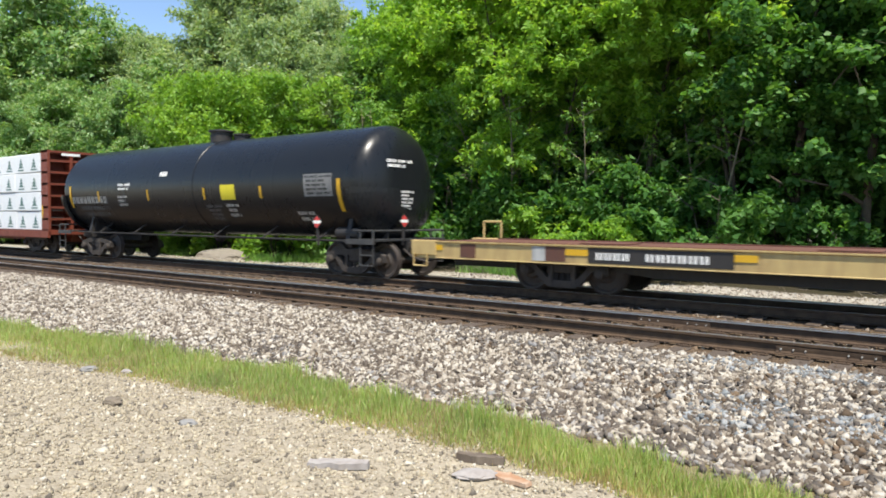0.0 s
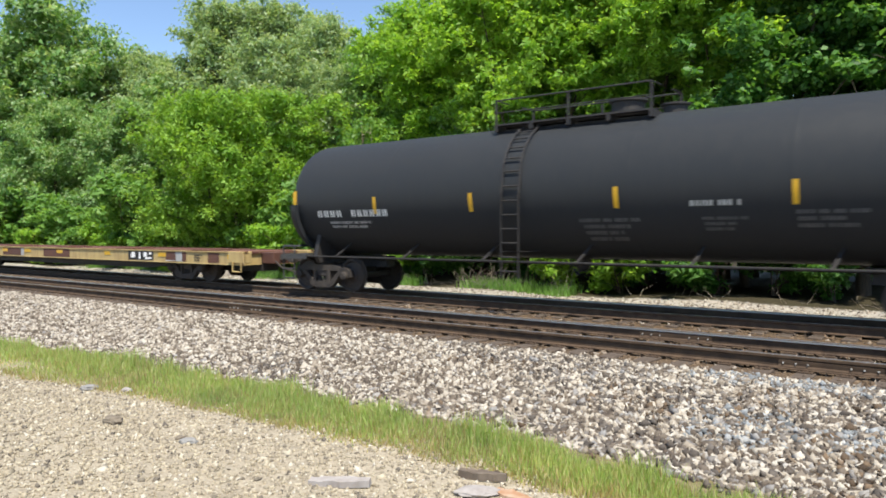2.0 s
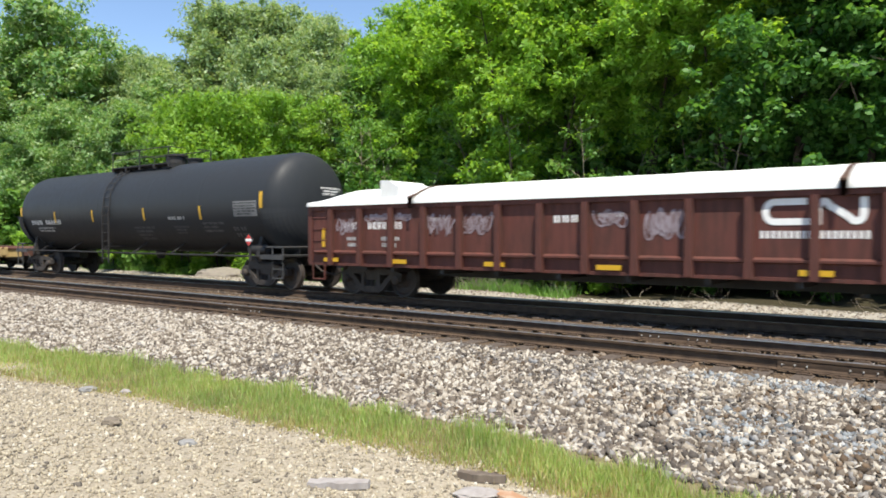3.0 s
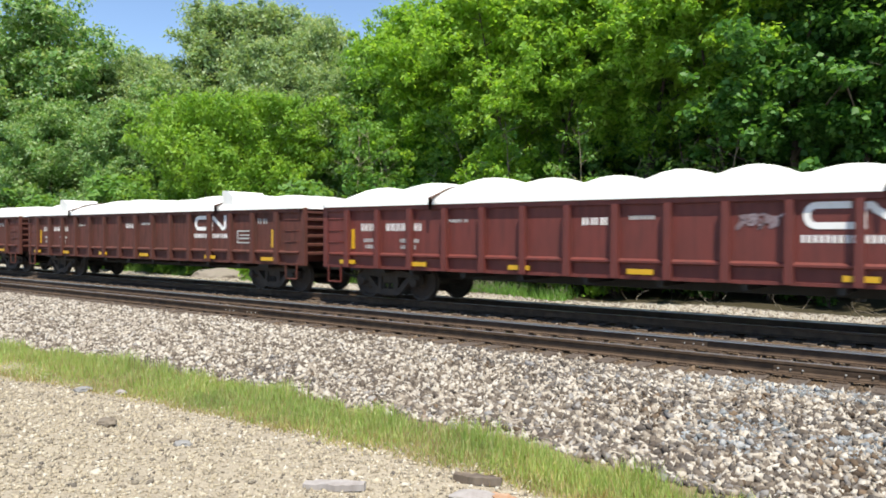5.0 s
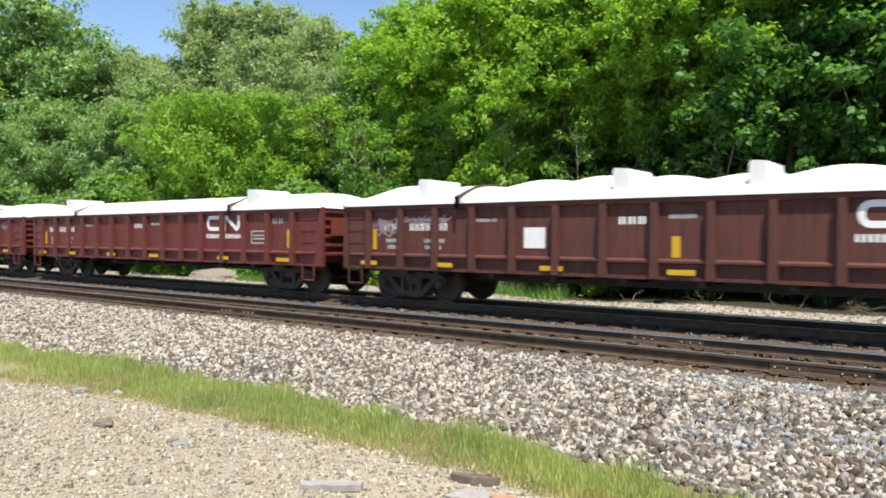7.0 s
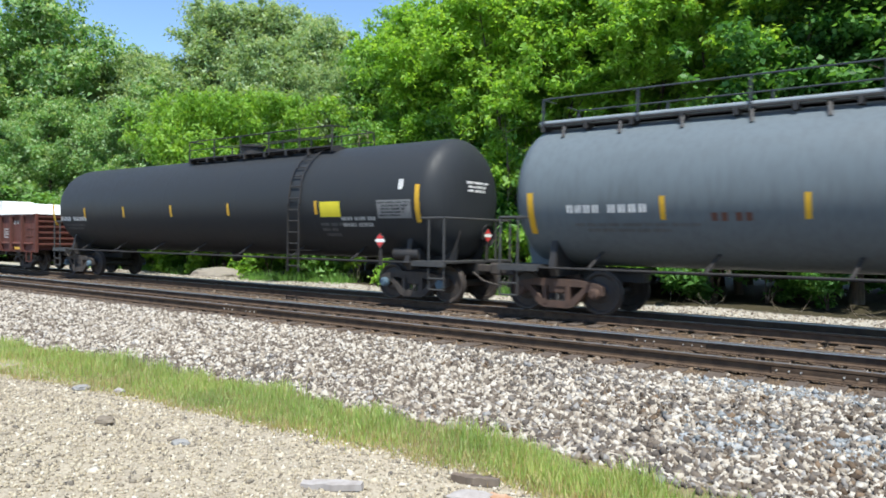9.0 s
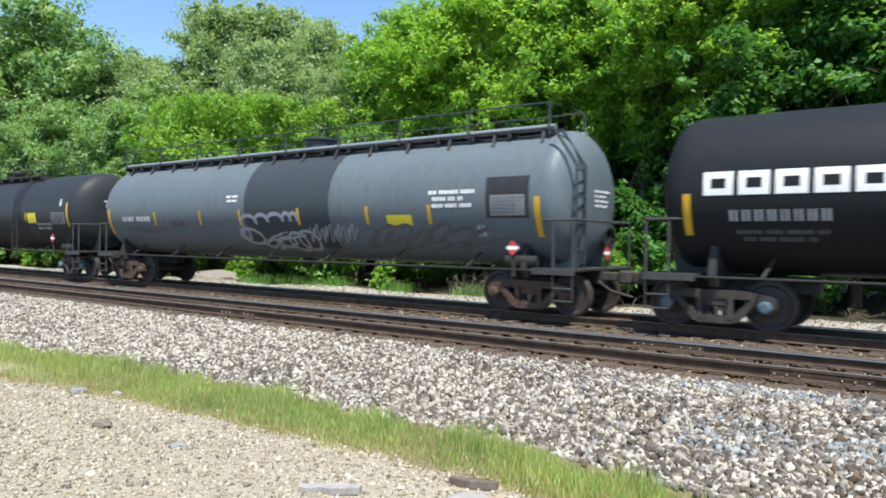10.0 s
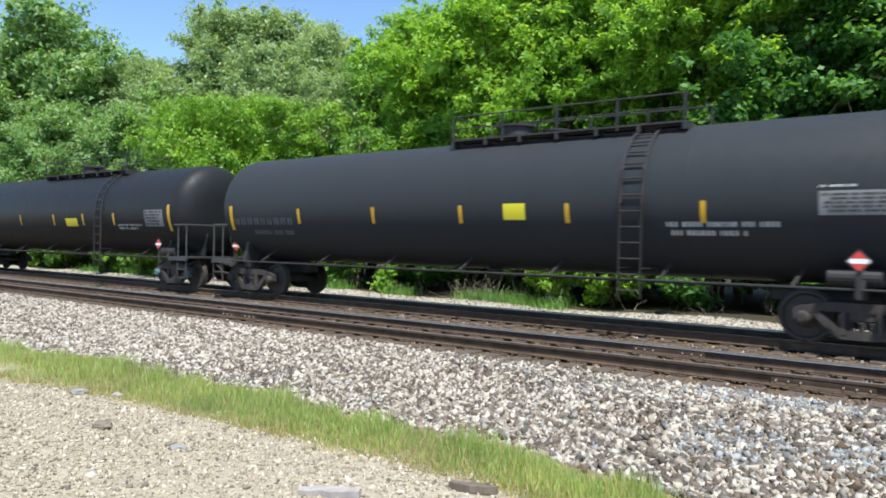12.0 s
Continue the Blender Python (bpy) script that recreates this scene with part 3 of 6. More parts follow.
def add_flat_bars(bm, u0, u1, v0, v1, put, rows=1, letters=0, gap=0.25, rng=None):
    """Rows of plain marks that stand for stencilled lines; put(u, v) gives the place on the surface.

    Large marks are pairs of upright bars, small ones short bars of uneven width."""
    rng = rng or random.Random(3)

    def patch(a, c, b, d):
        bm.faces.new([bm.verts.new(put(*q)) for q in ((a, b), (c, b), (c, d), (a, d))])

    hh = (v1 - v0) / (rows + (rows - 1) * 0.7)
    for r in range(rows):
        b = v1 - r * hh * 1.7 - hh
        if letters and hh > 0.1:
            step = (u1 - u0) / letters
            for k in range(letters):
                a, c = u0 + k * step, u0 + (k + 1) * step - step * gap
                w = (c - a) * 0.38
                patch(a, a + w, b, b + hh)
                patch(c - w, c, b, b + hh)
        else:
            u = u0 + (u1 - u0) * (rng.uniform(0, 0.12) if r else 0)
            end = u1 - (u1 - u0) * rng.uniform(0, 0.3) * (r > 0)
            left = rng.randint(3, 7)
            while u < end - hh * 0.4:
                w = hh * rng.uniform(0.45, 0.8)
                patch(u, min(u + w, end), b, b + hh)
                u += w + hh * 0.28
                left -= 1
                if left == 0:
                    u += hh * 0.7
                    left = rng.randint(3, 7)
    return bm


# ---- tank cars
def tank_point(R, zc, x, z, lift=0.004):
    """A place on the viewer's side of the shell at height z."""
    t = max(-1.0, min(1.0, (z - zc) / R))
    c = math.sqrt(1 - t * t)
    return (x, -(R + lift) * c, zc + (R + lift) * t)


def curved_patch(bm, R, zc, x0, x1, z0, z1, n=4, lift=0.004):
    cols = max(1, int((x1 - x0) / 0.5))
    grid = []
    for i in range(n + 1):
        a0, a1 = (math.asin(max(-1.0, min(1.0, (q - zc) / R))) for q in (z0, z1))
        z = zc + R * math.sin(a0 + (a1 - a0) * i / n)
        grid.append([bm.verts.new(tank_point(R, zc, x0 + (x1 - x0) * j / cols, z, lift)) for j in range(cols + 1)])
    for i in range(n):
        for j in range(cols):
            bm.faces.new((grid[i][j], grid[i][j + 1], grid[i + 1][j + 1], grid[i + 1][j]))


def shell_mesh(R, zc, half, material):
    """Welded cylinder with dished heads and faint seams between the courses."""
    bm = bmesh.new()
    prof = []
    hd = 0.64
    knuckle = 18
    for i in range(knuckle + 1):
        a = math.pi / 2 * i / knuckle
        prof.append((-half + hd * (1 - math.sin(a)), R * math.cos(a) ** 0.68 if i < knuckle else 0.01))
    prof = prof[::-1]
    body = [(-half + hd, R), (-half + hd + 0.15, R)]
    seams = [-half * 0.55, -half * 0.2, half * 0.2, half * 0.55]
    for s in seams:
        body += [(s - 0.09, R), (s - 0.03, R), (s - 0.018, R + 0.0015), (s + 0.018, R + 0.0015), (s + 0.03, R), (s + 0.09, R)]
    full = prof[:-1] + body
    full += [(half - hd - 0.15, R), (half - hd, R)] + [(-a, r) for a, r in prof[:-1]][::-1]
    turned(bm, full, "x", 64)
    bmesh.ops.translate(bm, verts=bm.verts, vec=(0, 0, zc))
    me = mesh_of("shell", bm, material, True)
    return me


def ladder_on(bm, x, w, pts, rung=0.3, r=0.018):
    """A ladder along a bent line of (y, z) points."""
    for dx in (-w / 2, w / 2):
        for a, b in zip(pts, pts[1:]):
            bar(bm, (x + dx, *a), (x + dx, *b), 0.05, 0.02)
    for a, b in zip(pts, pts[1:]):
        n = max(1, int(math.dist(a, b) / rung))
        for i in range(n):
            f = (i + 0.5) / n
            y, z = a[0] + (b[0] - a[0]) * f, a[1] + (b[1] - a[1]) * f
            rod(bm, (x - w / 2, y, z), (x + w / 2, y, z), r, 6)


def diamond_placard(car, x, y, z, yaw=0.0, size=0.165):
    """A diamond holder with red corners and a white middle band."""
    bm = bmesh.new()
    extrude_profile(bm, [(0, -size * 1.25), (size * 1.25, 0), (0, size * 1.25), (-size * 1.25, 0)], "y", 0.0, 0.012)
    holder = part("placard_holder", bm, M_BLACK, car, at=pose(x, y, z, 0, 0, yaw))
    bm = bmesh.new()
    for s in (-1, 1):
        extrude_profile(bm, [(-size * 0.72, s * size * 0.28), (size * 0.72, s * size * 0.28), (0, s * size)], "y", -0.006, -0.001)
    part("red_field", bm, M_RED_SIGN, holder, "red corners of the placard")
    bm = bmesh.new()
    extrude_profile(bm, [(-size * 0.98, 0), (-size * 0.74, -size * 0.25), (size * 0.74, -size * 0.25), (size * 0.98, 0), (size * 0.74, size * 0.25), (-size * 0.74, size * 0.25)], "y", -0.006, -0.001)
    part("white_band", bm, M_WHITE, holder, "white middle band")
    bm = bmesh.new()
    bar(bm, (0, 0.03, -size), (0, 0.05, -0.62), 0.09, 0.03)
    part("placard_post", bm, M_BLACK, holder)


def squiggle(bm, R, zc, x0, x1, z0, z1, loops, seed, w=0.05, flat=None):
    """A looping band of spray paint on the shell."""
    rng = random.Random(seed)
    n = loops * 14
    ph = [rng.uniform(0, 6.28) for _ in range(4)]
    pts = []
    for i in range(n + 1):
        f = i / n
        a = f * loops * 2 * math.pi
        x = x0 + (x1 - x0) * f + 0.20 * math.sin(a + ph[0]) * (x1 - x0) / loops * 3.0
        z = (z0 + z1) / 2 + (z1 - z0) / 2 * (0.72 * math.cos(a) + 0.28 * math.sin(a * 0.37 + ph[1]))
        pts.append((x, z))
    ribbon(bm, R, zc, pts, w, flat)


def ribbon(bm, R, zc, pts, w, flat=None):
    """A band of paint of even width along a line on the shell."""
    prev = None
    n = len(pts) - 1
    for i in range(n + 1):
        a, b = pts[max(0, i - 1)], pts[min(n, i + 1)]
        dx, dz = b[0] - a[0], b[1] - a[1]
        L = math.hypot(dx, dz) or 1
        nx, nz = -dz / L * w / 2, dx / L * w / 2
        ends = ((pts[i][0] + nx, pts[i][1] + nz), (pts[i][0] - nx, pts[i][1] - nz))
        cur = [bm.verts.new((q[0], flat, q[1]) if flat is not None else tank_point(R, zc, q[0], q[1], 0.011)) for q in ends]
        if prev:
            bm.faces.new((prev[0], cur[0], cur[1], prev[1]))
        prev = cur


def head_shield(car, R, zc, half, sgn, material):
    """A steel jacket over the lower half of a tank head."""
    hd, n, m = 0.64, 12, 28
    bm = bmesh.new()
    layers = []
    for off in (0.012, 0.13):
        grid = []
        for i in range(n + 1):
            a = math.pi / 2 * i / n
            row = []
            for j in range(m + 1):
                t = math.pi + math.pi * j / m
                r = (R + off) * max(0.0, math.cos(a)) ** 0.68
                row.append(bm.verts.new((sgn * (half - hd + (hd + off) * math.sin(a)), r * math.cos(t), zc - 0.18 + r * math.sin(t) * (R - 0.18) / R)))
            grid.append(row)
        layers.append(grid)
    inner, outer = layers
    for g in (inner, outer):
        for i in range(n):
            for j in range(m):
                bm.faces.new((g[i][j], g[i][j + 1], g[i + 1][j + 1], g[i + 1][j]))
    for i in range(n):
        for j in (0, m):
            bm.faces.new((inner[i][j], outer[i][j], outer[i + 1][j], inner[i + 1][j]))
    for j in range(m):
        bm.faces.new((inner[0][j], outer[0][j], outer[0][j + 1], inner[0][j + 1]))
    bmesh.ops.remove_doubles(bm, verts=bm.verts, dist=0.0005)
    bmesh.ops.recalc_face_normals(bm, faces=bm.faces[:])
    part("head_shield", bm, material, car, "steel shield over the lower tank head")


def tank_car(label, s, half, trucks, R=1.535, zc=2.555, paint_mat=M_TANK, rust=False, stripes=(), ladder=None, dome=0.0, platform=None,
             bars=(), panels=(), wide_walk=False, stripe_z=2.2, stripe_h=0.36, end_stripes=(), rail_z=0.98, signs=(), end_ladder=False, head_marks=(), shields=False, cap="plain"):
    car = start_car("tank_car", label, "tank car", s)
    shell = part("shell", shell_mesh(R, zc, half, paint_mat), None, car, "welded cylindrical tank shell")
    t0, t1 = trucks
    add_truck(car, t0, rust, cap)
    add_truck(car, t1, rust, cap)
    x0, x1 = -half - 0.15, half + 0.15
    add_couplers(car, x0, x1)
    # stub sills, saddles and skirts under both ends
    for sgn, tx, xe in ((-1, t0, x0), (1, t1, x1)):
        bm = bmesh.new()
        a, b = sorted((xe, tx - sgn * 1.6))
        box(bm, a, b, -0.17, 0.17, 0.68, 0.98)
        part("stub_sill", bm, M_BLACK, car)
        bm = bmesh.new()
        extrude_profile(bm, [(-1.2, 0.80), (1.2, 0.80), (1.3, 1.0), (1.16, zc - 1.0), (0.6, zc - R + 0.12), (-0.6, zc - R + 0.12), (-1.16, zc - 1.0), (-1.3, 1.0)], "x", tx - 0.07, tx + 0.07)
        part("saddle", bm, M_BLACK, car)
        bm = bmesh.new()
        a, b = sorted((xe, xe - sgn * 1.0))
        box(bm, a, b, -1.43, 1.43, 0.975, 0.998)
        platform_ob = part("end_platform", bm, M_BLACK, car, "steel end platform")
        for yy in (-1.14, -0.57, 0.0, 0.57, 1.14):
            bm = bmesh.new()
            box(bm, a, b, yy - 0.26, yy + 0.26, 1.002, 1.03)
            part("grating", bm, M_PLATFORM, platform_ob)
        for yy in (-1.46, 1.46):
            bm = bmesh.new()
            box(bm, a, b, yy - 0.025, yy + 0.025, 0.90, 1.03)
            part("platform_edge", bm, M_PLATFORM, platform_ob)
        # handrails, steps and grab irons round the platform
        bm = bmesh.new()
        top = 1.25 if shields else 2.05
        for y in (-1.44, 1.44):
            rod(bm, (xe - sgn * 0.05, y, 1.0), (xe - sgn * 0.05, y, top), 0.027, 6)
            rod(bm, (xe - sgn * 0.05, y, top), (xe - sgn * 0.75, y, top), 0.027, 6)
            rod(bm, (xe - sgn * 0.5, y, 1.0), (xe - sgn * 0.5, y, top), 0.025, 6)
            for xx in (0.05, 0.5):
                bar(bm, (xe - sgn * xx, y, 0.95), (xe - sgn * xx, y, 0.35), 0.04, 0.02)
            for z in (0.36, 0.62):
                rod(bm, (xe - sgn * 0.05, y, z), (xe - sgn * 0.5, y, z), 0.02, 6)
        rod(bm, (xe - sgn * 0.04, -1.44, top), (xe - sgn * 0.04, 1.44, top), 0.027, 6)
        part("handrail", bm, M_PLATFORM, car, "dusty tubular end handrail")
    # reinforcing pad and end sheets
    for sgn, xe, tx in ((-1, x0, t0), (1, x1, t1)):
        for y in (-0.55, 0.55):
            bm = bmesh.new()
            extrude_profile(bm, [(xe - sgn * 0.35, 1.0), (tx, 1.0), (tx, zc - 0.6), (sgn * (half - 0.18), zc - 0.35), (sgn * (half - 0.06), 1.7)], "y", y - 0.02, y + 0.02)
            part("end_bracket", bm, M_BLACK if paint_mat is not M_GREY else M_GREY, car)
    # brake gear on the rear platform
    bm = bmesh.new()
    turned(bm, [(-0.03, 0.28), (0.03, 0.28), (0.03, 0.24), (-0.03, 0.24)], "x", 20)
    for k in range(4):
        a = k * math.pi / 4
        rod(bm, (0, 0.26 * math.cos(a), 0.26 * math.sin(a)), (0, -0.26 * math.cos(a), -0.26 * math.sin(a)), 0.015, 6)
    part("brake_wheel", bm, M_BLACK, car, "hand brake wheel", at=pose(x1 - 0.15, 0.55, 1.65))
    bm = bmesh.new()
    turned(bm, [(-0.42, 0.05), (-0.40, 0.15), (0.40, 0.15), (0.42, 0.05)], "x", 16)
    part("air_reservoir", bm, M_BLACK, car, at=pose(t1 - 0.1, -1.12, 1.17))
    # long side rods with their brackets
    for side in (-1, 1):
        bm = bmesh.new()
        rod(bm, (t0 - 0.6, side * 1.42, rail_z), (t1 + 0.6, side * 1.42, rail_z), 0.022, 6)
        k = t0 + 0.9
        while k < t1 - 0.3:
            y, z = tank_point(R, zc, 0, zc - R * 0.80, -0.01)[1:]
            bar(bm, (k + 0.10, side * abs(y), z), (k, side * 1.42, rail_z), 0.06, 0.03)
            k += 2.35
        part("side_rod", bm, M_BLACK, car, "long handrail rod with brackets")
    # brake pipe and bottom outlet
    bm = bmesh.new()
    rod(bm, (t0, -0.35, zc - R - 0.10), (t1, -0.35, zc - R - 0.10), 0.03, 6)
    part("brake_pipe", bm, M_BLACK, car)
    bm = bmesh.new()
    turned(bm, [(zc - R - 0.28, 0.09), (zc - R - 0.2, 0.16), (zc - R + 0.05, 0.2)], "z", 14)
    part("bottom_outlet", bm, M_BLACK, car)
    # top platform with guard rails and the housing over the valves
    if platform:
        a, b = platform
        bm = bmesh.new()
        topz = zc + R
        for yy in (-0.72, -0.42, 0.42, 0.72):
            box(bm, a, b, yy - 0.13, yy + 0.13, topz - 0.03, topz + 0.01)
        for xx in np.arange(a, b + 0.01, (b - a) / max(1, round((b - a) / 1.0))):
            box(bm, xx - 0.04, xx + 0.04, -0.86, 0.86, topz - 0.16, topz - 0.03)
        part("top_walkway", bm, M_BLACK, car, "grated walkway on top of the tank")
        zr = topz + 0.55
        for yy in (-0.84, 0.84):
            bm = bmesh.new()
            rod(bm, (a, yy, zr), (b, yy, zr), 0.018, 6)
            if not wide_walk:
                rod(bm, (a, yy, zr - 0.28), (b, yy, zr - 0.28), 0.013, 6)
            for xx in np.linspace(a, b, max(2, int((b - a) / (2.0 if wide_walk else 1.3)) + 1)):
                bar(bm, (xx, yy, topz - 0.1), (xx, yy, zr), 0.02, 0.05)
            for xx in (a, b):
                rod(bm, (xx, yy, zr), (xx, yy * 0.35, zr), 0.016, 6)
            part("guard_rail", bm, M_BLACK if paint_mat is not M_GREY else M_GREY_DARK, car, "thin guard rail beside the walkway")
    bm = bmesh.new()
    g = 1.2 if wide_walk else 1.0
    turned(bm, [(zc + R - 0.12, 0.36 * g), (zc + R + 0.30 * g, 0.36 * g), (zc + R + 0.32 * g, 0.42 * g), (zc + R + 0.37 * g, 0.42 * g), (zc + R + 0.40 * g, 0.25 * g)], "z", 22)
    part("valve_housing", bm, M_BLACK if paint_mat is not M_GREY else M_GREY_DARK, car, "round valve housing on the crown", at=pose(dome, 0, 0))
    bm = bmesh.new()
    turned(bm, [(zc + R - 0.1, 0.26), (zc + R + 0.14, 0.26), (zc + R + 0.16, 0.31), (zc + R + 0.2, 0.31)], "z", 18)
    part("manway", bm, M_BLACK, car, at=pose(dome + 1.0, 0.1, 0))
    if ladder is not None:
        for side in (-1, 1):
            bm = bmesh.new()
            pts = [(side * 1.6, 0.62), (side * 1.6, zc - 0.1)]
            for k in range(1, 7):
                a = math.radians(10 + k * 10)
                pts.append((side * (R + 0.07) * math.cos(a), zc + (R + 0.07) * math.sin(a)))
            ladder_on(bm, ladder, 0.44, pts, 0.29)
            for z in (1.2, zc - 0.2):
                for dx in (-0.22, 0.22):
                    bar(bm, (ladder + dx, side * 1.6, z), (ladder + dx, side * abs(tank_point(R, zc, 0, z, 0)[1]), z), 0.05, 0.02)
            part("side_ladder", bm, M_BLACK, car, "black steel ladder up to the walkway")
    if end_ladder:
        bm = bmesh.new()
        for yy in (-1.15, -0.75):
            bar(bm, (half + 0.03, yy, 1.0), (half + 0.03, yy, 3.2), 0.02, 0.05)
            bar(bm, (half + 0.03, yy, 3.2), (half - 0.55, yy, 4.05), 0.05, 0.05)
        for i in range(8):
            rod(bm, (half + 0.03, -1.15, 1.15 + i * 0.28), (half + 0.03, -0.75, 1.15 + i * 0.28), 0.016, 6)
        part("end_ladder", bm, M_GREY_DARK, car, "ladder up the tank head")
    # markings
    for x in stripes:
        bm = bmesh.new()
        curved_patch(bm, R, zc, x - 0.05, x + 0.05, stripe_z - stripe_h / 2, stripe_z + stripe_h / 2, 3, 0.012)
        part("reflector", bm, M_REFLECT, car, "yellow reflective strip")
    for x, za, zb in end_stripes:
        bm = bmesh.new()
        curved_patch(bm, R, zc, x - 0.07, x + 0.07, za, zb, 6, 0.012)
        part("reflector", bm, M_REFLECT, car, "tall yellow reflective strip")
    for xa, xb, za, zb, rows, letters, mat in bars:
        bm = bmesh.new()
        if rows == 4 and mat is M_PALE:
            curved_patch(bm, R, zc, xa, xb, za, zb, 6, 0.008)
            field = part("data_panel", bm, M_DATA, car, "pale stencilled data block")
            bm = bmesh.new()
            add_flat_bars(bm, xa + 0.04, xb - 0.04, za + 0.05, zb - 0.04, lambda u, v: tank_point(R, zc, u, v, 0.012), 5, 0, 0.34, random.Random(int(xa * 100)))
            tagged(part("data_text", bm, paint_mat, field, "dark lines of the data block"), kind="stuff")
            continue
        add_flat_bars(bm, xa, xb, za, zb, lambda u, v: tank_point(R, zc, u, v, 0.010), rows, letters, 0.34, random.Random(int(xa * 100)))
        tagged(part("stencil", bm, mat, car, "lines of stencilled marks"), kind="stuff")
    for xa, xb, za, zb, mat in panels:
        bm = bmesh.new()
        curved_patch(bm, R, zc, xa, xb, za, zb, max(4, int((zb - za) * 10)), 0.007)
        part("marking_panel", bm, mat, car, "painted panel on the shell")
    if shields:
        for sgn in (-1, 1):
            head_shield(car, R, zc, half, sgn, paint_mat)
    for ya, yb, za, zb, rows in head_marks:
        bm = bmesh.new()
        def on_head(u, v):
            rr = min(0.98, math.hypot(u, v - zc) / R)
            return (half - 0.64 * (1 - math.sqrt(1 - rr ** (2 / 0.68))) + (0.145 if shields and v < zc - 0.18 else 0.012), u, v)
        add_flat_bars(bm, ya, yb, za, zb, on_head, rows, 0, 0.2, random.Random(int(za * 100)))
        tagged(part("head_stencil", bm, M_WHITE, car, "white stencilled lines on the tank head"), kind="stuff")
    for x, y, z, yaw in signs:
        diamond_placard(car, x, y, z, yaw)
    return car, shell


def blocks_ring(bm, R, zc, x0, x1, z0, z1, w):
    """A hollow block of paint on the shell."""
    for a, b, c, d in ((x0, x1, z1 - w, z1), (x0, x1, z0, z0 + w), (x0, x0 + w * 1.1, z0 + w, z1 - w), (x1 - w * 1.1, x1, z0 + w, z1 - w)):
        curved_patch(bm, R, zc, a, b, c, d, 2, 0.009)


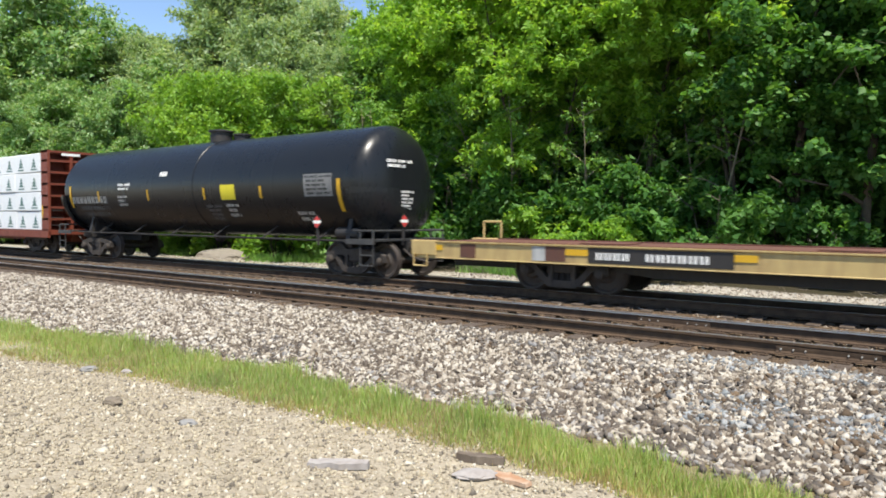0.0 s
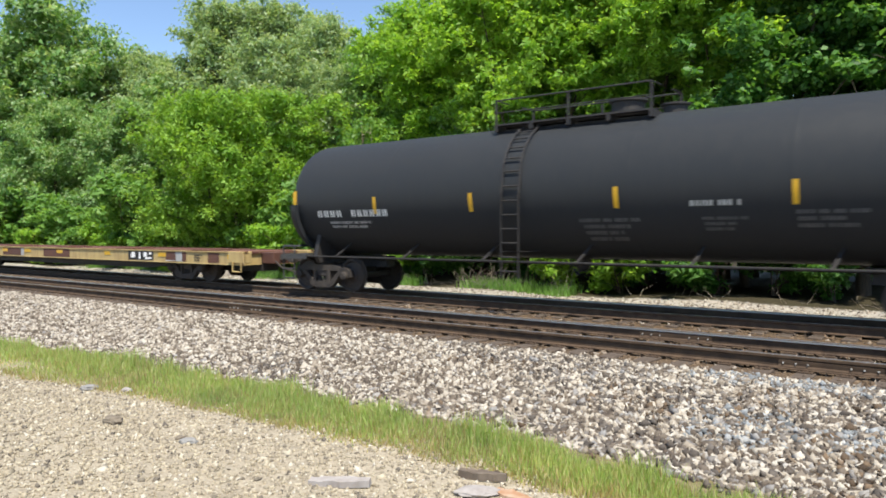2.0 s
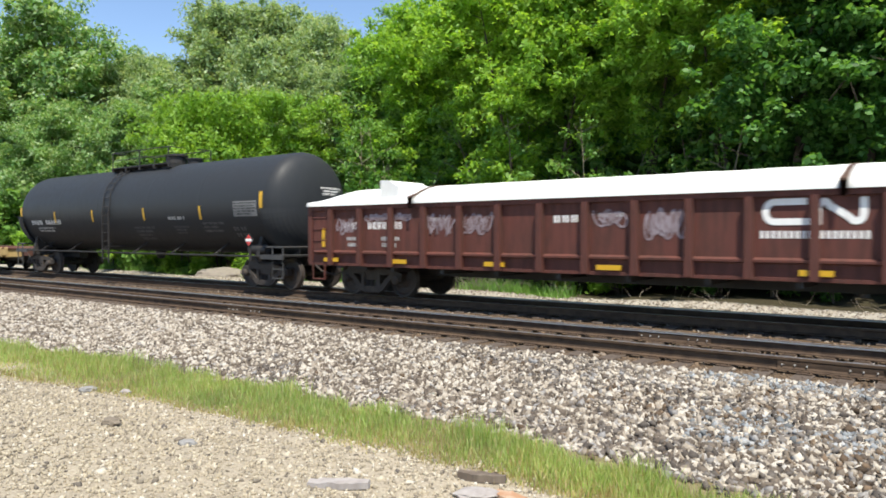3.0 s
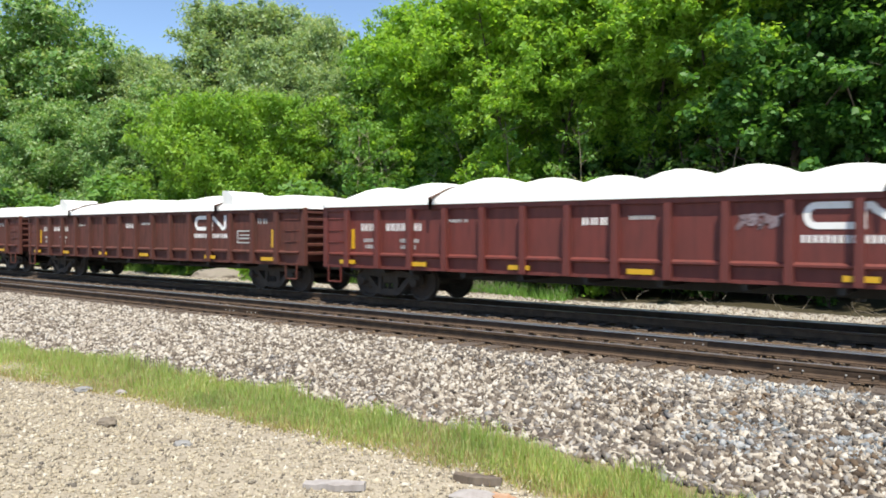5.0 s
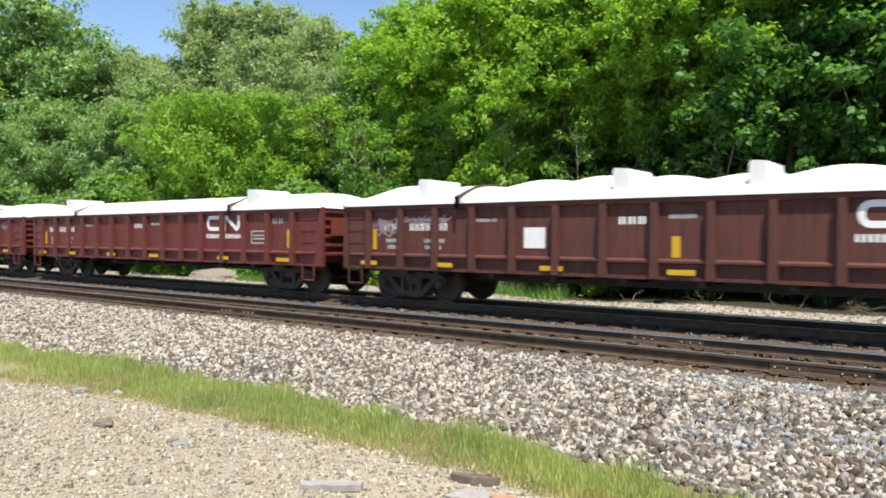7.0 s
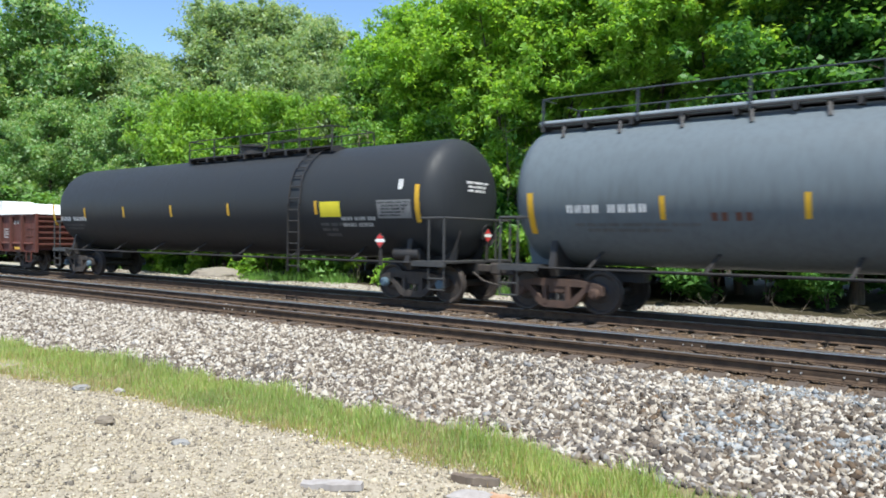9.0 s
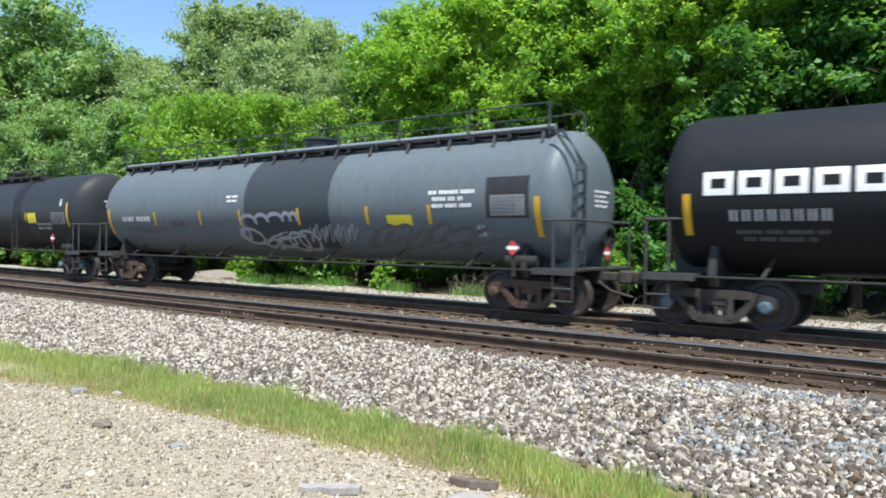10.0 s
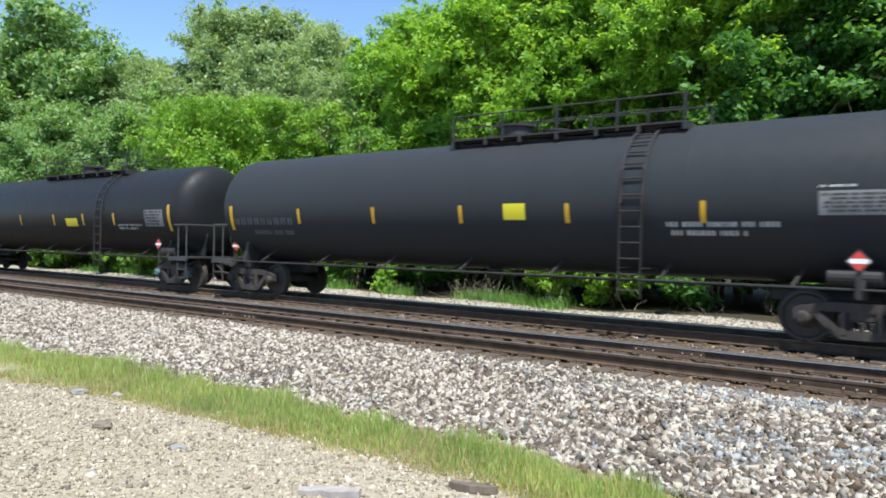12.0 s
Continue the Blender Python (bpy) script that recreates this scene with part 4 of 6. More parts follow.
def build_tank_cars():
    R, zc = 1.535, 2.555
    # front tank car, glossy black with a dark band round the middle
    c = -21.0
    car, shell = tank_car("glossy black tank car with yellow reflectors and a top housing", c, 8.3, (-6.3, 7.35), dome=-20.9 - c,
             stripes=[-26.2 - c, -22.9 - c, -19.7 - c, -16.95 - c], end_stripes=[(-28.3 - c, 1.9, 2.7), (-13.75 - c, 1.75, 2.6)], stripe_z=2.3,
             bars=[(-28.2 - c, -25.6 - c, 2.05, 2.3, 1, 9, M_PALE), (-27.7 - c, -25.6 - c, 1.6, 1.95, 2, 0, M_DIM), (-24.8 - c, -24.0 - c, 2.5, 2.72, 2, 0, M_WHITE),
                   (-24.9 - c, -24.2 - c, 1.95, 2.3, 3, 0, M_PALE), (-22.2 - c, -21.7 - c, 2.9, 3.05, 1, 0, M_WHITE), (-19.7 - c, -18.9 - c, 1.5, 1.95, 4, 0, M_DIM),
                   (-18.7 - c, -18.1 - c, 1.6, 1.98, 3, 0, M_PALE), (-15.1 - c, -14.0 - c, 2.15, 2.75, 4, 3, M_PALE), (-15.6 - c, -14.9 - c, 1.5, 1.75, 2, 3, M_PALE)],
             panels=[(-18.85 - c, -18.15 - c, 2.1, 2.55, M_SIGN_YELLOW)], platform=None,
             signs=[(-14.6 - c, -1.5, 1.46, 0), (8.46, -0.3, 1.5, 90)], shields=True, head_marks=[(-0.75, 0.25, 2.92, 3.12, 2), (-0.4, 0.1, 1.78, 2.3, 6)])
    bm = bmesh.new()
    turned(bm, [(-0.32, R + 0.003), (-0.30, R + 0.02), (0.30, R + 0.02), (0.32, R + 0.003)], "x", 64)
    part("girth_band", bm, M_TANK, car, "raised black band round the shell", at=pose(-20.6 - c, 0, zc))
    # second tank car
    c = 26.7
    tank_car("faded black tank car with evenly spaced yellow reflectors", c, 8.45, (19.3 - c, 33.95 - c), paint_mat=M_TANK_OLD, ladder=25.75 - c, dome=27.75 - c, platform=(24.9 - c, 28.6 - c),
             stripes=[21.7 - c, 24.65 - c, 28.15 - c, 31.4 - c], end_stripes=[(18.75 - c, 1.9, 2.75), (34.4 - c, 2.05, 2.85)], stripe_z=2.3, stripe_h=0.42,
             bars=[(19.6 - c, 20.55 - c, 2.03, 2.2, 1, 4, M_WHITE), (20.85 - c, 22.15 - c, 2.03, 2.2, 1, 6, M_WHITE), (20.0 - c, 21.5 - c, 1.75, 1.92, 2, 0, M_PALE), (27.3 - c, 28.6 - c, 1.45, 1.9, 4, 0, M_DIM), (29.6 - c, 30.5 - c, 2.1, 2.2, 1, 0, M_PALE),
                   (29.8 - c, 30.6 - c, 1.65, 1.9, 3, 0, M_DIM), (31.4 - c, 32.5 - c, 1.7, 2.0, 3, 0, M_DIM), (33.1 - c, 34.2 - c, 2.15, 2.6, 4, 2, M_PALE), (32.9 - c, 33.6 - c, 1.55, 1.85, 2, 2, M_DIM)],
             signs=[(33.8 - c, -1.5, 1.45, 0), (8.61, 0.7, 1.4, 90)], shields=True, head_marks=[(0.1, 1.0, 2.8, 3.03, 3), (0.2, 0.75, 1.7, 1.9, 2)])
    # third tank car
    c = 134.05
    tank_car("dusty black tank car with a side ladder and long top walkway", c, 9.5, (125.6 - c, 142.4 - c), paint_mat=M_TANK_OLD, ladder=138.6 - c, dome=134.8 - c, platform=(132.6 - c, 139.3 - c),
             stripes=[127.0 - c, 129.7 - c, 132.6 - c, 135.6 - c, 139.4 - c], end_stripes=[(124.6 - c, 1.9, 2.7), (142.9 - c, 1.95, 2.85)], stripe_z=2.35,
             bars=[(125.1 - c, 125.9 - c, 2.07, 2.22, 1, 4, M_WHITE), (126.1 - c, 127.1 - c, 2.07, 2.22, 1, 5, M_WHITE), (125.3 - c, 126.8 - c, 1.75, 1.95, 2, 0, M_DIM), (140.3 - c, 141.6 - c, 1.85, 2.1, 2, 0, M_PALE), (141.6 - c, 142.7 - c, 2.05, 2.5, 4, 2, M_PALE),
                   (139.5 - c, 140.3 - c, 1.6, 1.95, 3, 0, M_DIM), (142.3 - c, 142.5 - c, 2.75, 3.0, 1, 1, M_WHITE)],
             panels=[(139.55 - c, 140.3 - c, 2.1, 2.5, M_SIGN_YELLOW)], cap="blue", signs=[(141.7 - c, -1.5, 1.5, 0), (9.6, 0.4, 1.65, 90)], head_marks=[(-0.4, 0.6, 2.72, 2.98, 3)])
    # grey tank car with graffiti
    c = 154.65
    car, shell = tank_car("blue-grey tank car with dark band, graffiti and top rail", c, 9.35, (146.4 - c, 162.85 - c), paint_mat=M_GREY, rust=True, dome=155.1 - c, platform=(145.9 - c, 163.2 - c), wide_walk=True,
             stripes=[148.85 - c, 151.35 - c, 153.3 - c, 155.85 - c, 158.4 - c, 160.4 - c], end_stripes=[(146.0 - c, 1.7, 2.55), (163.3 - c, 1.7, 2.55)], stripe_z=2.2, stripe_h=0.45,
             bars=[(146.85 - c, 147.6 - c, 2.12, 2.28, 1, 4, M_WHITE), (147.75 - c, 148.6 - c, 2.12, 2.28, 1, 4, M_WHITE), (147.0 - c, 149.6 - c, 1.75, 1.92, 2, 0, M_DIM), (152.7 - c, 153.3 - c, 2.65, 2.85, 2, 0, M_WHITE), (160.4 - c, 161.7 - c, 2.35, 2.75, 3, 0, M_WHITE),
                   (149.75 - c, 150.6 - c, 1.95, 2.1, 1, 2, M_RUST_PATCH), (161.7 - c, 162.0 - c, 1.7, 1.95, 1, 1, M_PALE), (162.12 - c, 163.0 - c, 2.15, 2.6, 4, 2, M_PALE)],
             panels=[(153.55 - c, 157.05 - c, 1.35, 4.0, M_GREY_DARK), (159.05 - c, 159.85 - c, 1.95, 2.2, M_SIGN_YELLOW), (162.0 - c, 163.1 - c, 2.1, 3.0, M_BLACK)],
             signs=[(162.7 - c, -1.5, 1.45, 0), (9.42, 0.3, 1.35, 90)], end_ladder=True, head_marks=[(-0.25, 0.6, 2.36, 2.74, 4)])
    bm = bmesh.new()
    for x0, x1, foot, top in ((153.34, 154.02, 1.78, 2.25), (153.98, 154.55, 1.45, 2.27), (154.52, 155.2, 1.62, 2.29), (155.18, 155.52, 1.75, 2.3), (155.5, 155.8, 1.7, 2.3)):
        r = (x1 - x0) / 2
        arch = [(x0, foot)] + [((x0 + x1) / 2 - r * math.cos(k * math.pi / 12), top - 0.2 + 0.2 * math.sin(k * math.pi / 12)) for k in range(13)] + [(x1, foot - 0.04)]
        stroke = bmesh.new()
        ribbon(stroke, R, zc, [(x - c, z) for x, z in arch], 0.11)
        part("graffiti_stroke", stroke, M_GRAF, car)
    for x, z, rx, rz, lean in ((153.62, 1.66, 0.48, 0.21, -0.12), (153.42, 1.72, 0.16, 0.15, 0.2), (154.45, 1.44, 0.34, 0.13, 0.05), (155.0, 1.50, 0.40, 0.13, 0.08), (155.52, 1.52, 0.36, 0.25, 0.0), (155.98, 1.55, 0.38, 0.26, 0.0)):
        ring = [(x + rx * math.cos(k * math.pi / 12), z + rz * math.sin(k * math.pi / 12) + lean * rx * math.cos(k * math.pi / 12)) for k in range(25)]
        stroke = bmesh.new()
        ribbon(stroke, R, zc, [(u - c, v) for u, v in ring], 0.085)
        part("graffiti_stroke", stroke, M_GRAF, car)
    for line in (((153.95, 1.42), (154.2, 1.36), (154.4, 1.38), (154.75, 1.52)), ((154.4, 1.62), (154.75, 1.68), (155.05, 1.76)), ((154.65, 1.55), (155.3, 1.62), (155.95, 1.70))):
        stroke = bmesh.new()
        ribbon(stroke, R, zc, [(u - c, v) for u, v in line], 0.06)
        part("graffiti_stroke", stroke, M_GRAF, car)
    squiggle(bm, R, zc, 156.1 - c, 157.9 - c, 1.5, 2.0, 11, 3, 0.035)
    part("graffiti", bm, M_GRAF, car, "looping silver spray-paint bubbles")
    bm = bmesh.new()
    squiggle(bm, R, zc, 158.2 - c, 161.7 - c, 1.4, 2.0, 6, 21, 0.10)
    squiggle(bm, R, zc, 158.4 - c, 162.0 - c, 1.3, 1.7, 4, 8, 0.04)
    part("graffiti", bm, M_DIM, car, "faded spray-paint scrawl")
    bm = bmesh.new()
    for y in (-0.75, 0.75):
        rod(bm, (145.8 - c, y, zc + R + 0.02), (163.3 - c, y, zc + R + 0.02), 0.07, 10)
    for k in range(14):
        x = 146.4 - c + k * 1.28
        for side in (-1, 1):
            foot = bmesh.new()
            bar(foot, (x, side * 0.78, zc + R - 0.02), (x + 0.06, side * 0.98, zc + R - 0.34), 0.06, 0.05)
            part("pipe_bracket", foot, M_BLACK, car)
    part("top_pipe", bm, M_PIPE_GREY, car, "pale pipe along the crown")
    # black tank car with large white block marks
    c = 175.15
    car, shell = tank_car("clean black tank car with large white block marks", c, 9.4, (166.85 - c, 183.35 - c), paint_mat=M_TANK_MATTE, ladder=179.35 - c, dome=175.8 - c, platform=(173.6 - c, 179.9 - c),
             stripes=[169.8 - c, 172.9 - c, 175.8 - c, 178.1 - c, 180.3 - c], end_stripes=[(166.45 - c, 1.75, 2.5), (183.75 - c, 1.85, 2.7)], stripe_z=2.25, stripe_h=0.42,
             bars=[(167.2 - c, 168.9 - c, 2.0, 2.2, 1, 8, M_PALE), (167.3 - c, 168.8 - c, 1.65, 1.85, 2, 0, M_DIM), (180.5 - c, 182.05 - c, 1.9, 2.08, 2, 0, M_PALE), (182.3 - c, 183.4 - c, 2.0, 2.55, 4, 1, M_PALE)],
             panels=[(176.75 - c, 177.65 - c, 2.0, 2.3, M_SIGN_YELLOW)], cap="blue", signs=[(183.15 - c, -1.5, 1.41, 0), (9.45, 0.5, 1.4, 90)], head_marks=[(0.1, 0.8, 2.6, 3.1, 4)])
    w = (170.4 - 166.75) / 6
    for k in range(6):
        a = 166.75 - c + k * w
        bm = bmesh.new()
        blocks_ring(bm, R, zc, a, a + w * 0.86, 2.46, 2.88, 0.12)
        part("block_mark", bm, M_WHITE, car, "bold white hollow block")
    # last tank car
    c = 195.45
    tank_car("black tank car with a yellow panel and a side ladder", c, 9.25, (187.4 - c, 203.4 - c), ladder=199.55 - c, dome=196.0 - c, platform=(194.7 - c, 200.3 - c), paint_mat=M_TANK_OLD,
             stripes=[190.0 - c, 192.75 - c, 195.45 - c, 198.15 - c, 200.9 - c], end_stripes=[(187.05 - c, 1.9, 2.6), (203.9 - c, 1.9, 2.6)], stripe_z=2.28, stripe_h=0.4,
             bars=[(187.2 - c, 189.8 - c, 2.05, 2.25, 1, 9, M_DIM), (188.0 - c, 189.7 - c, 1.78, 1.9, 1, 0, M_DIM), (200.2 - c, 202.2 - c, 1.85, 2.1, 2, 0, M_PALE), (202.8 - c, 204.2 - c, 2.2, 2.6, 4, 1, M_PALE), (202.8 - c, 203.4 - c, 2.66, 2.7, 1, 1, M_PALE)],
             panels=[(196.6 - c, 197.15 - c, 2.15, 2.5, M_SIGN_YELLOW)], signs=[(203.4 - c, -1.5, 1.45, 0), (9.3, 0.5, 1.4, 90)])


build_tank_cars()


# ---- gondolas with white covers
def gondola(s0, seed, paint_mat=M_OXIDE, length=16.35, logo=True, lumpy=True, label="", caps=(), tags=(), plates=()):
    c = s0 + length / 2
    car = start_car("gondola_car", label, "gondola", c)
    h = length / 2
    W, z0, z1 = 1.50, 0.80, 2.38
    rng = random.Random(seed)
    for side in (-1, 1):
        bm = bmesh.new()
        a, b = sorted((side * W, side * (W - 0.05)))
        box(bm, -h, h, a, b, z0 + 0.03, z1 - 0.05)
        wall = part("side_wall", bm, paint_mat, car, "oxide-red sheet side")
        bm = bmesh.new()
        extrude_profile(bm, [(side * (W - 0.06), z1 - 0.13), (side * (W + 0.07), z1 - 0.13), (side * (W + 0.07), z1), (side * (W - 0.06), z1)], "x", -h, h)
        part("top_chord", bm, paint_mat, car)
        bm = bmesh.new()
        extrude_profile(bm, [(side * (W + 0.002), z0 + 0.30), (side * (W + 0.08), z0 + 0.32), (side * (W + 0.08), z0 + 0.36), (side * (W + 0.002), z0 + 0.40)], "x", -h + 0.1, h - 0.1)
        extrude_profile(bm, [(side * (W - 0.05), z0), (side * (W + 0.06), z0), (side * (W + 0.06), z0 + 0.06), (side * (W - 0.05), z0 + 0.06)], "x", -h, h)
        part("side_sill", bm, paint_mat, car)
        bm = bmesh.new()
        extrude_profile(bm, [(-0.075, z0 + 0.02), (0.075, z0 + 0.02), (0.06, z1 - 0.12), (-0.06, z1 - 0.12)], "y", *sorted((side * (W + 0.002), side * (W + 0.14))))
        post = mesh_of("side_post", bm, paint_mat)
        for k in range(15):
            part("side_post", post, None, car, at=pose(-h + 0.78 + k * 1.045, 0, 0))
    for sgn in (-1, 1):
        bm = bmesh.new()
        a, b = sorted((sgn * h, sgn * (h - 0.05)))
        box(bm, a, b, -W + 0.05, W - 0.05, z0 + 0.1, z1 - 0.02)
        part("end_sheet", bm, paint_mat, car, "ribbed end wall")
        bm = bmesh.new()
        extrude_profile(bm, [(sgn * (h + 0.002), -0.06), (sgn * (h + 0.10), -0.03), (sgn * (h + 0.10), 0.03), (sgn * (h + 0.002), 0.06)], "y", -W + 0.1, W - 0.1)
        rib = mesh_of("end_rib", bm, paint_mat)
        for z in (1.12, 1.36, 1.60, 1.84, 2.06, 2.26):
            part("end_rib", rib, None, car, at=pose(0, 0, z))
        for y in (-W + 0.03, W - 0.03):
            bm = bmesh.new()
            a, b = sorted((sgn * (h + 0.002), sgn * (h + 0.15)))
            box(bm, a, b, y - 0.06, y + 0.06, z0, z1)
            part("corner_post", bm, paint_mat, car)
        for z in (1.15, 1.45, 1.75, 2.05):
            bm = bmesh.new()
            rod(bm, (sgn * (h - 0.1), -W - 0.10, z), (sgn * (h - 0.55), -W - 0.10, z), 0.014, 6)
            for xx in (0.1, 0.55):
                rod(bm, (sgn * (h - xx), -W - 0.10, z), (sgn * (h - xx), -W, z), 0.012, 6)
            part("grab_iron", bm, paint_mat, car)
        bm = bmesh.new()
        rod(bm, (sgn * (h - 0.1), -W - 0.08, 0.43), (sgn * (h - 0.55), -W - 0.08, 0.43), 0.02, 6)
        for xx in (0.1, 0.55):
            bar(bm, (sgn * (h - xx), -W - 0.08, 0.42), (sgn * (h - xx), -W - 0.08, z0 + 0.05), 0.04, 0.02)
        part("corner_step", bm, paint_mat, car)
        bm = bmesh.new()
        a, b = sorted((sgn * (h + 0.35), sgn * (h - 2.2)))
        box(bm, a, b, -0.3, 0.3, 0.66, 0.98)
        box(bm, *sorted((sgn * (h - 1.5), sgn * (h - 1.9))), -1.4, 1.4, 0.70, 0.86)
        part("draft_sill", bm, M_BLACK, car)
    bm = bmesh.new()
    box(bm, -h + 0.06, h - 0.06, -W + 0.06, W - 0.06, 0.88, 0.96)
    box(bm, -h + 2, h - 2, -0.25, 0.25, 0.55, 0.88)
    for k in range(8):
        x = -h + 2.8 + k * (length - 5.6) / 7
        box(bm, x - 0.06, x + 0.06, -1.45, 1.45, 0.68, 0.88)
    part("underframe", bm, M_BLACK, car)
    add_truck(car, -6.45)
    add_truck(car, 6.45)
    add_couplers(car, -h - 0.2, h + 0.2)
    # two white covers with a gap where the strap crosses; the crown swells and sags
    breaks = [-h - 0.12, -h + 3.55, h - 3.65, h + 0.12]
    n_y = 14
    for i, (a, b) in enumerate(zip(breaks, breaks[1:])):
        nx = max(6, int((b - a) / 0.22))
        bm = bmesh.new()
        rows = []
        for j in range(nx + 1):
            x = a + (b - a) * j / nx
            e = min(1.0, (x - breaks[0]) / 1.15, (breaks[-1] - x) / 1.15)
            rise = 0.06 + 0.33 * math.sin(e * math.pi / 2) ** 1.2
            if lumpy:
                rise += ((0.21 if seed == 3 else 0.11) * abs(math.sin(x * 1.95 + seed + 0.5 * math.sin(x * 0.6))) - 0.07 + 0.05 * math.sin(x * 1.1 + seed * 2)) * e
            row = []
            for k in range(n_y + 1):
                y = -1 + 2 * k / n_y
                z = z1 + 0.075 + rise * (1 - abs(y) ** 2.6) + 0.012 * noise.noise(Vector((x * 1.4, y * 3, seed)))
                row.append(bm.verts.new((x, y * (W + 0.10), z)))
            lo0 = bm.verts.new((x, -(W + 0.11), z1 - 0.03))
            lo1 = bm.verts.new((x, (W + 0.11), z1 - 0.03))
            rows.append([lo0, *row, lo1])
        for p, q in zip(rows, rows[1:]):
            for k in range(len(p) - 1):
                bm.faces.new((p[k], p[k + 1], q[k + 1], q[k]))
        bm.faces.new(rows[0])
        bm.faces.new(rows[-1][::-1])
        bmesh.ops.recalc_face_normals(bm, faces=bm.faces[:])
        part("cover", bm, M_COVER, car, "white moulded load cover", True)
    for x in breaks[1:-1]:
        bm = bmesh.new()
        line = [(-W - 0.165, z1 - 0.16), (-W - 0.165, z1 + 0.10)]
        for k in range(1, 12):
            y = -1 + k / 6
            line.append((y * (W + 0.10), z1 + 0.075 + 0.37 * (1 - abs(y) ** 2.6)))
        line += [(W + 0.165, z1 + 0.10), (W + 0.165, z1 - 0.16)]
        rows = [[bm.verts.new((x + sx * (0.045 + 0.02 * (k in (1, len(line) - 2))), p[0], p[1] + dz)) for sx, dz in ((-1, 0), (1, 0), (1, 0.035), (-1, 0.035))] for k, p in enumerate(line)]
        for p, q in zip(rows, rows[1:]):
            for k in range(4):
                bm.faces.new((p[k], p[(k + 1) % 4], q[(k + 1) % 4], q[k]))
        bm.faces.new(rows[0])
        bm.faces.new(rows[-1])
        bmesh.ops.recalc_face_normals(bm, faces=bm.faces[:])
        part("cover_strap", bm, M_RUST_STREAK, car, "rusty strap across the covers")
    for xa, xb in caps:
        bm = bmesh.new()
        extrude_profile(bm, [(xa - h, z1 + 0.12), (xb - h, z1 + 0.12), (xb - h, z1 + 0.40), (xa - h + 0.28, z1 + 0.56), (xa - h + 0.03, z1 + 0.58), (xa - h, z1 + 0.52)], "y", -W + 0.02, -0.2)
        part("cover_vent", bm, M_COVER, car, "raised white block on the cover")
    # markings on the viewer's side
    def face(u, v):
        return (u, -W - 0.006, v)
    for xa, xb, za, zb, rows, letters, mat in ((1.2 - h, 1.72 - h, 1.74, 1.92, 1, 4, M_WHITE), (2.05 - h, 2.7 - h, 1.74, 1.92, 1, 4, M_WHITE), (2.82 - h, 3.2 - h, 1.74, 1.92, 1, 3, M_WHITE), (1.3 - h, 1.75 - h, 1.3, 1.55, 2, 1, M_PALE), (2.5 - h, 3.2 - h, 1.3, 1.55, 2, 2, M_PALE),
                                         (3.9 - h, 4.5 - h, 1.93, 2.0, 1, 2, M_PALE), (7.35 - h, 7.95 - h, 1.85, 2.0, 1, 3, M_WHITE), (8.35 - h, 8.95 - h, 1.95, 2.03, 1, 2, M_PALE), (14.5 - h, 15.0 - h, 1.95, 2.1, 1, 2, M_PALE)):
        bm = bmesh.new()
        add_flat_bars(bm, xa, xb, za, zb, face, rows, letters, 0.32)
        tagged(part("stencil", bm, mat, car, "rows of small white stencilled marks"), kind="stuff")
    bm = bmesh.new()
    for a, b, c2, d in ((13.55 - h, 14.25 - h, 1.72, 1.76), (13.55 - h, 14.25 - h, 1.38, 1.42), (13.55 - h, 13.59 - h, 1.42, 1.72), (14.21 - h, 14.25 - h, 1.42, 1.72), (13.65 - h, 14.15 - h, 1.5, 1.55), (13.65 - h, 14.15 - h, 1.6, 1.64)):
        box(bm, a, b, -W - 0.008, -W - 0.002, c2, d)
    part("data_panel", bm, M_PALE, car, "framed white data panel")
    if logo:
        bm = bmesh.new()
        line = [(12.245, 1.815), (11.62, 1.815)]
        for k in range(1, 9):
            a = math.radians(270 - k * 22.5)
            line.append((11.62 + 0.135 * math.cos(a), 1.985 + 0.17 * math.sin(a)))
        line += [(12.14, 2.155)]
        ribbon(bm, 0, 0, [(a - h, b) for a, b in line], 0.115, -W - 0.010)
        line = [(12.30, 1.76), (12.30, 2.02)]
        for k in range(1, 8):
            a = math.radians(180 - k * 22)
            line.append((12.395 + 0.095 * math.cos(a), 2.02 + 0.13 * math.sin(a)))
        line += [(12.75, 1.90)]
        for k in range(1, 8):
            a = math.radians(206 + k * 22)
            line.append((12.87 + 0.105 * math.cos(a), 1.945 + 0.13 * math.sin(a)))
        line += [(12.975, 2.21)]
        ribbon(bm, 0, 0, [(a - h, b) for a, b in line], 0.115, -W - 0.010)
        part("emblem", bm, M_WHITE, car, "large white flowing band emblem")
        bm = bmesh.new()
        add_flat_bars(bm, 11.4 - h, 13.1 - h, 1.53, 1.66, face, 1, 9, 0.2)
        tagged(part("stencil", bm, M_WHITE, car, "line of white marks under the emblem"), kind="stuff")
    for x in (0.38 if seed == 1 else 0.88, 15.12):
        bm2 = bmesh.new()
        box(bm2, x - h + 0.04 - 0.055, x - h + 0.04 + 0.055, -W - 0.012, -W - 0.003, 1.28, 1.78)
        part("reflector", bm2, M_REFLECT, car, "tall yellow reflective strip")
    for x in (0.78, 3.1, 5.9, 8.6, 12.3, 15.0):
        bm = bmesh.new()
        box(bm, x - h - 0.26, x - h + 0.26, -W - 0.090, -W - 0.064, z0 + 0.1, z0 + 0.2)
        part("reflector", bm, M_REFLECT, car, "yellow reflective strip on the sill")
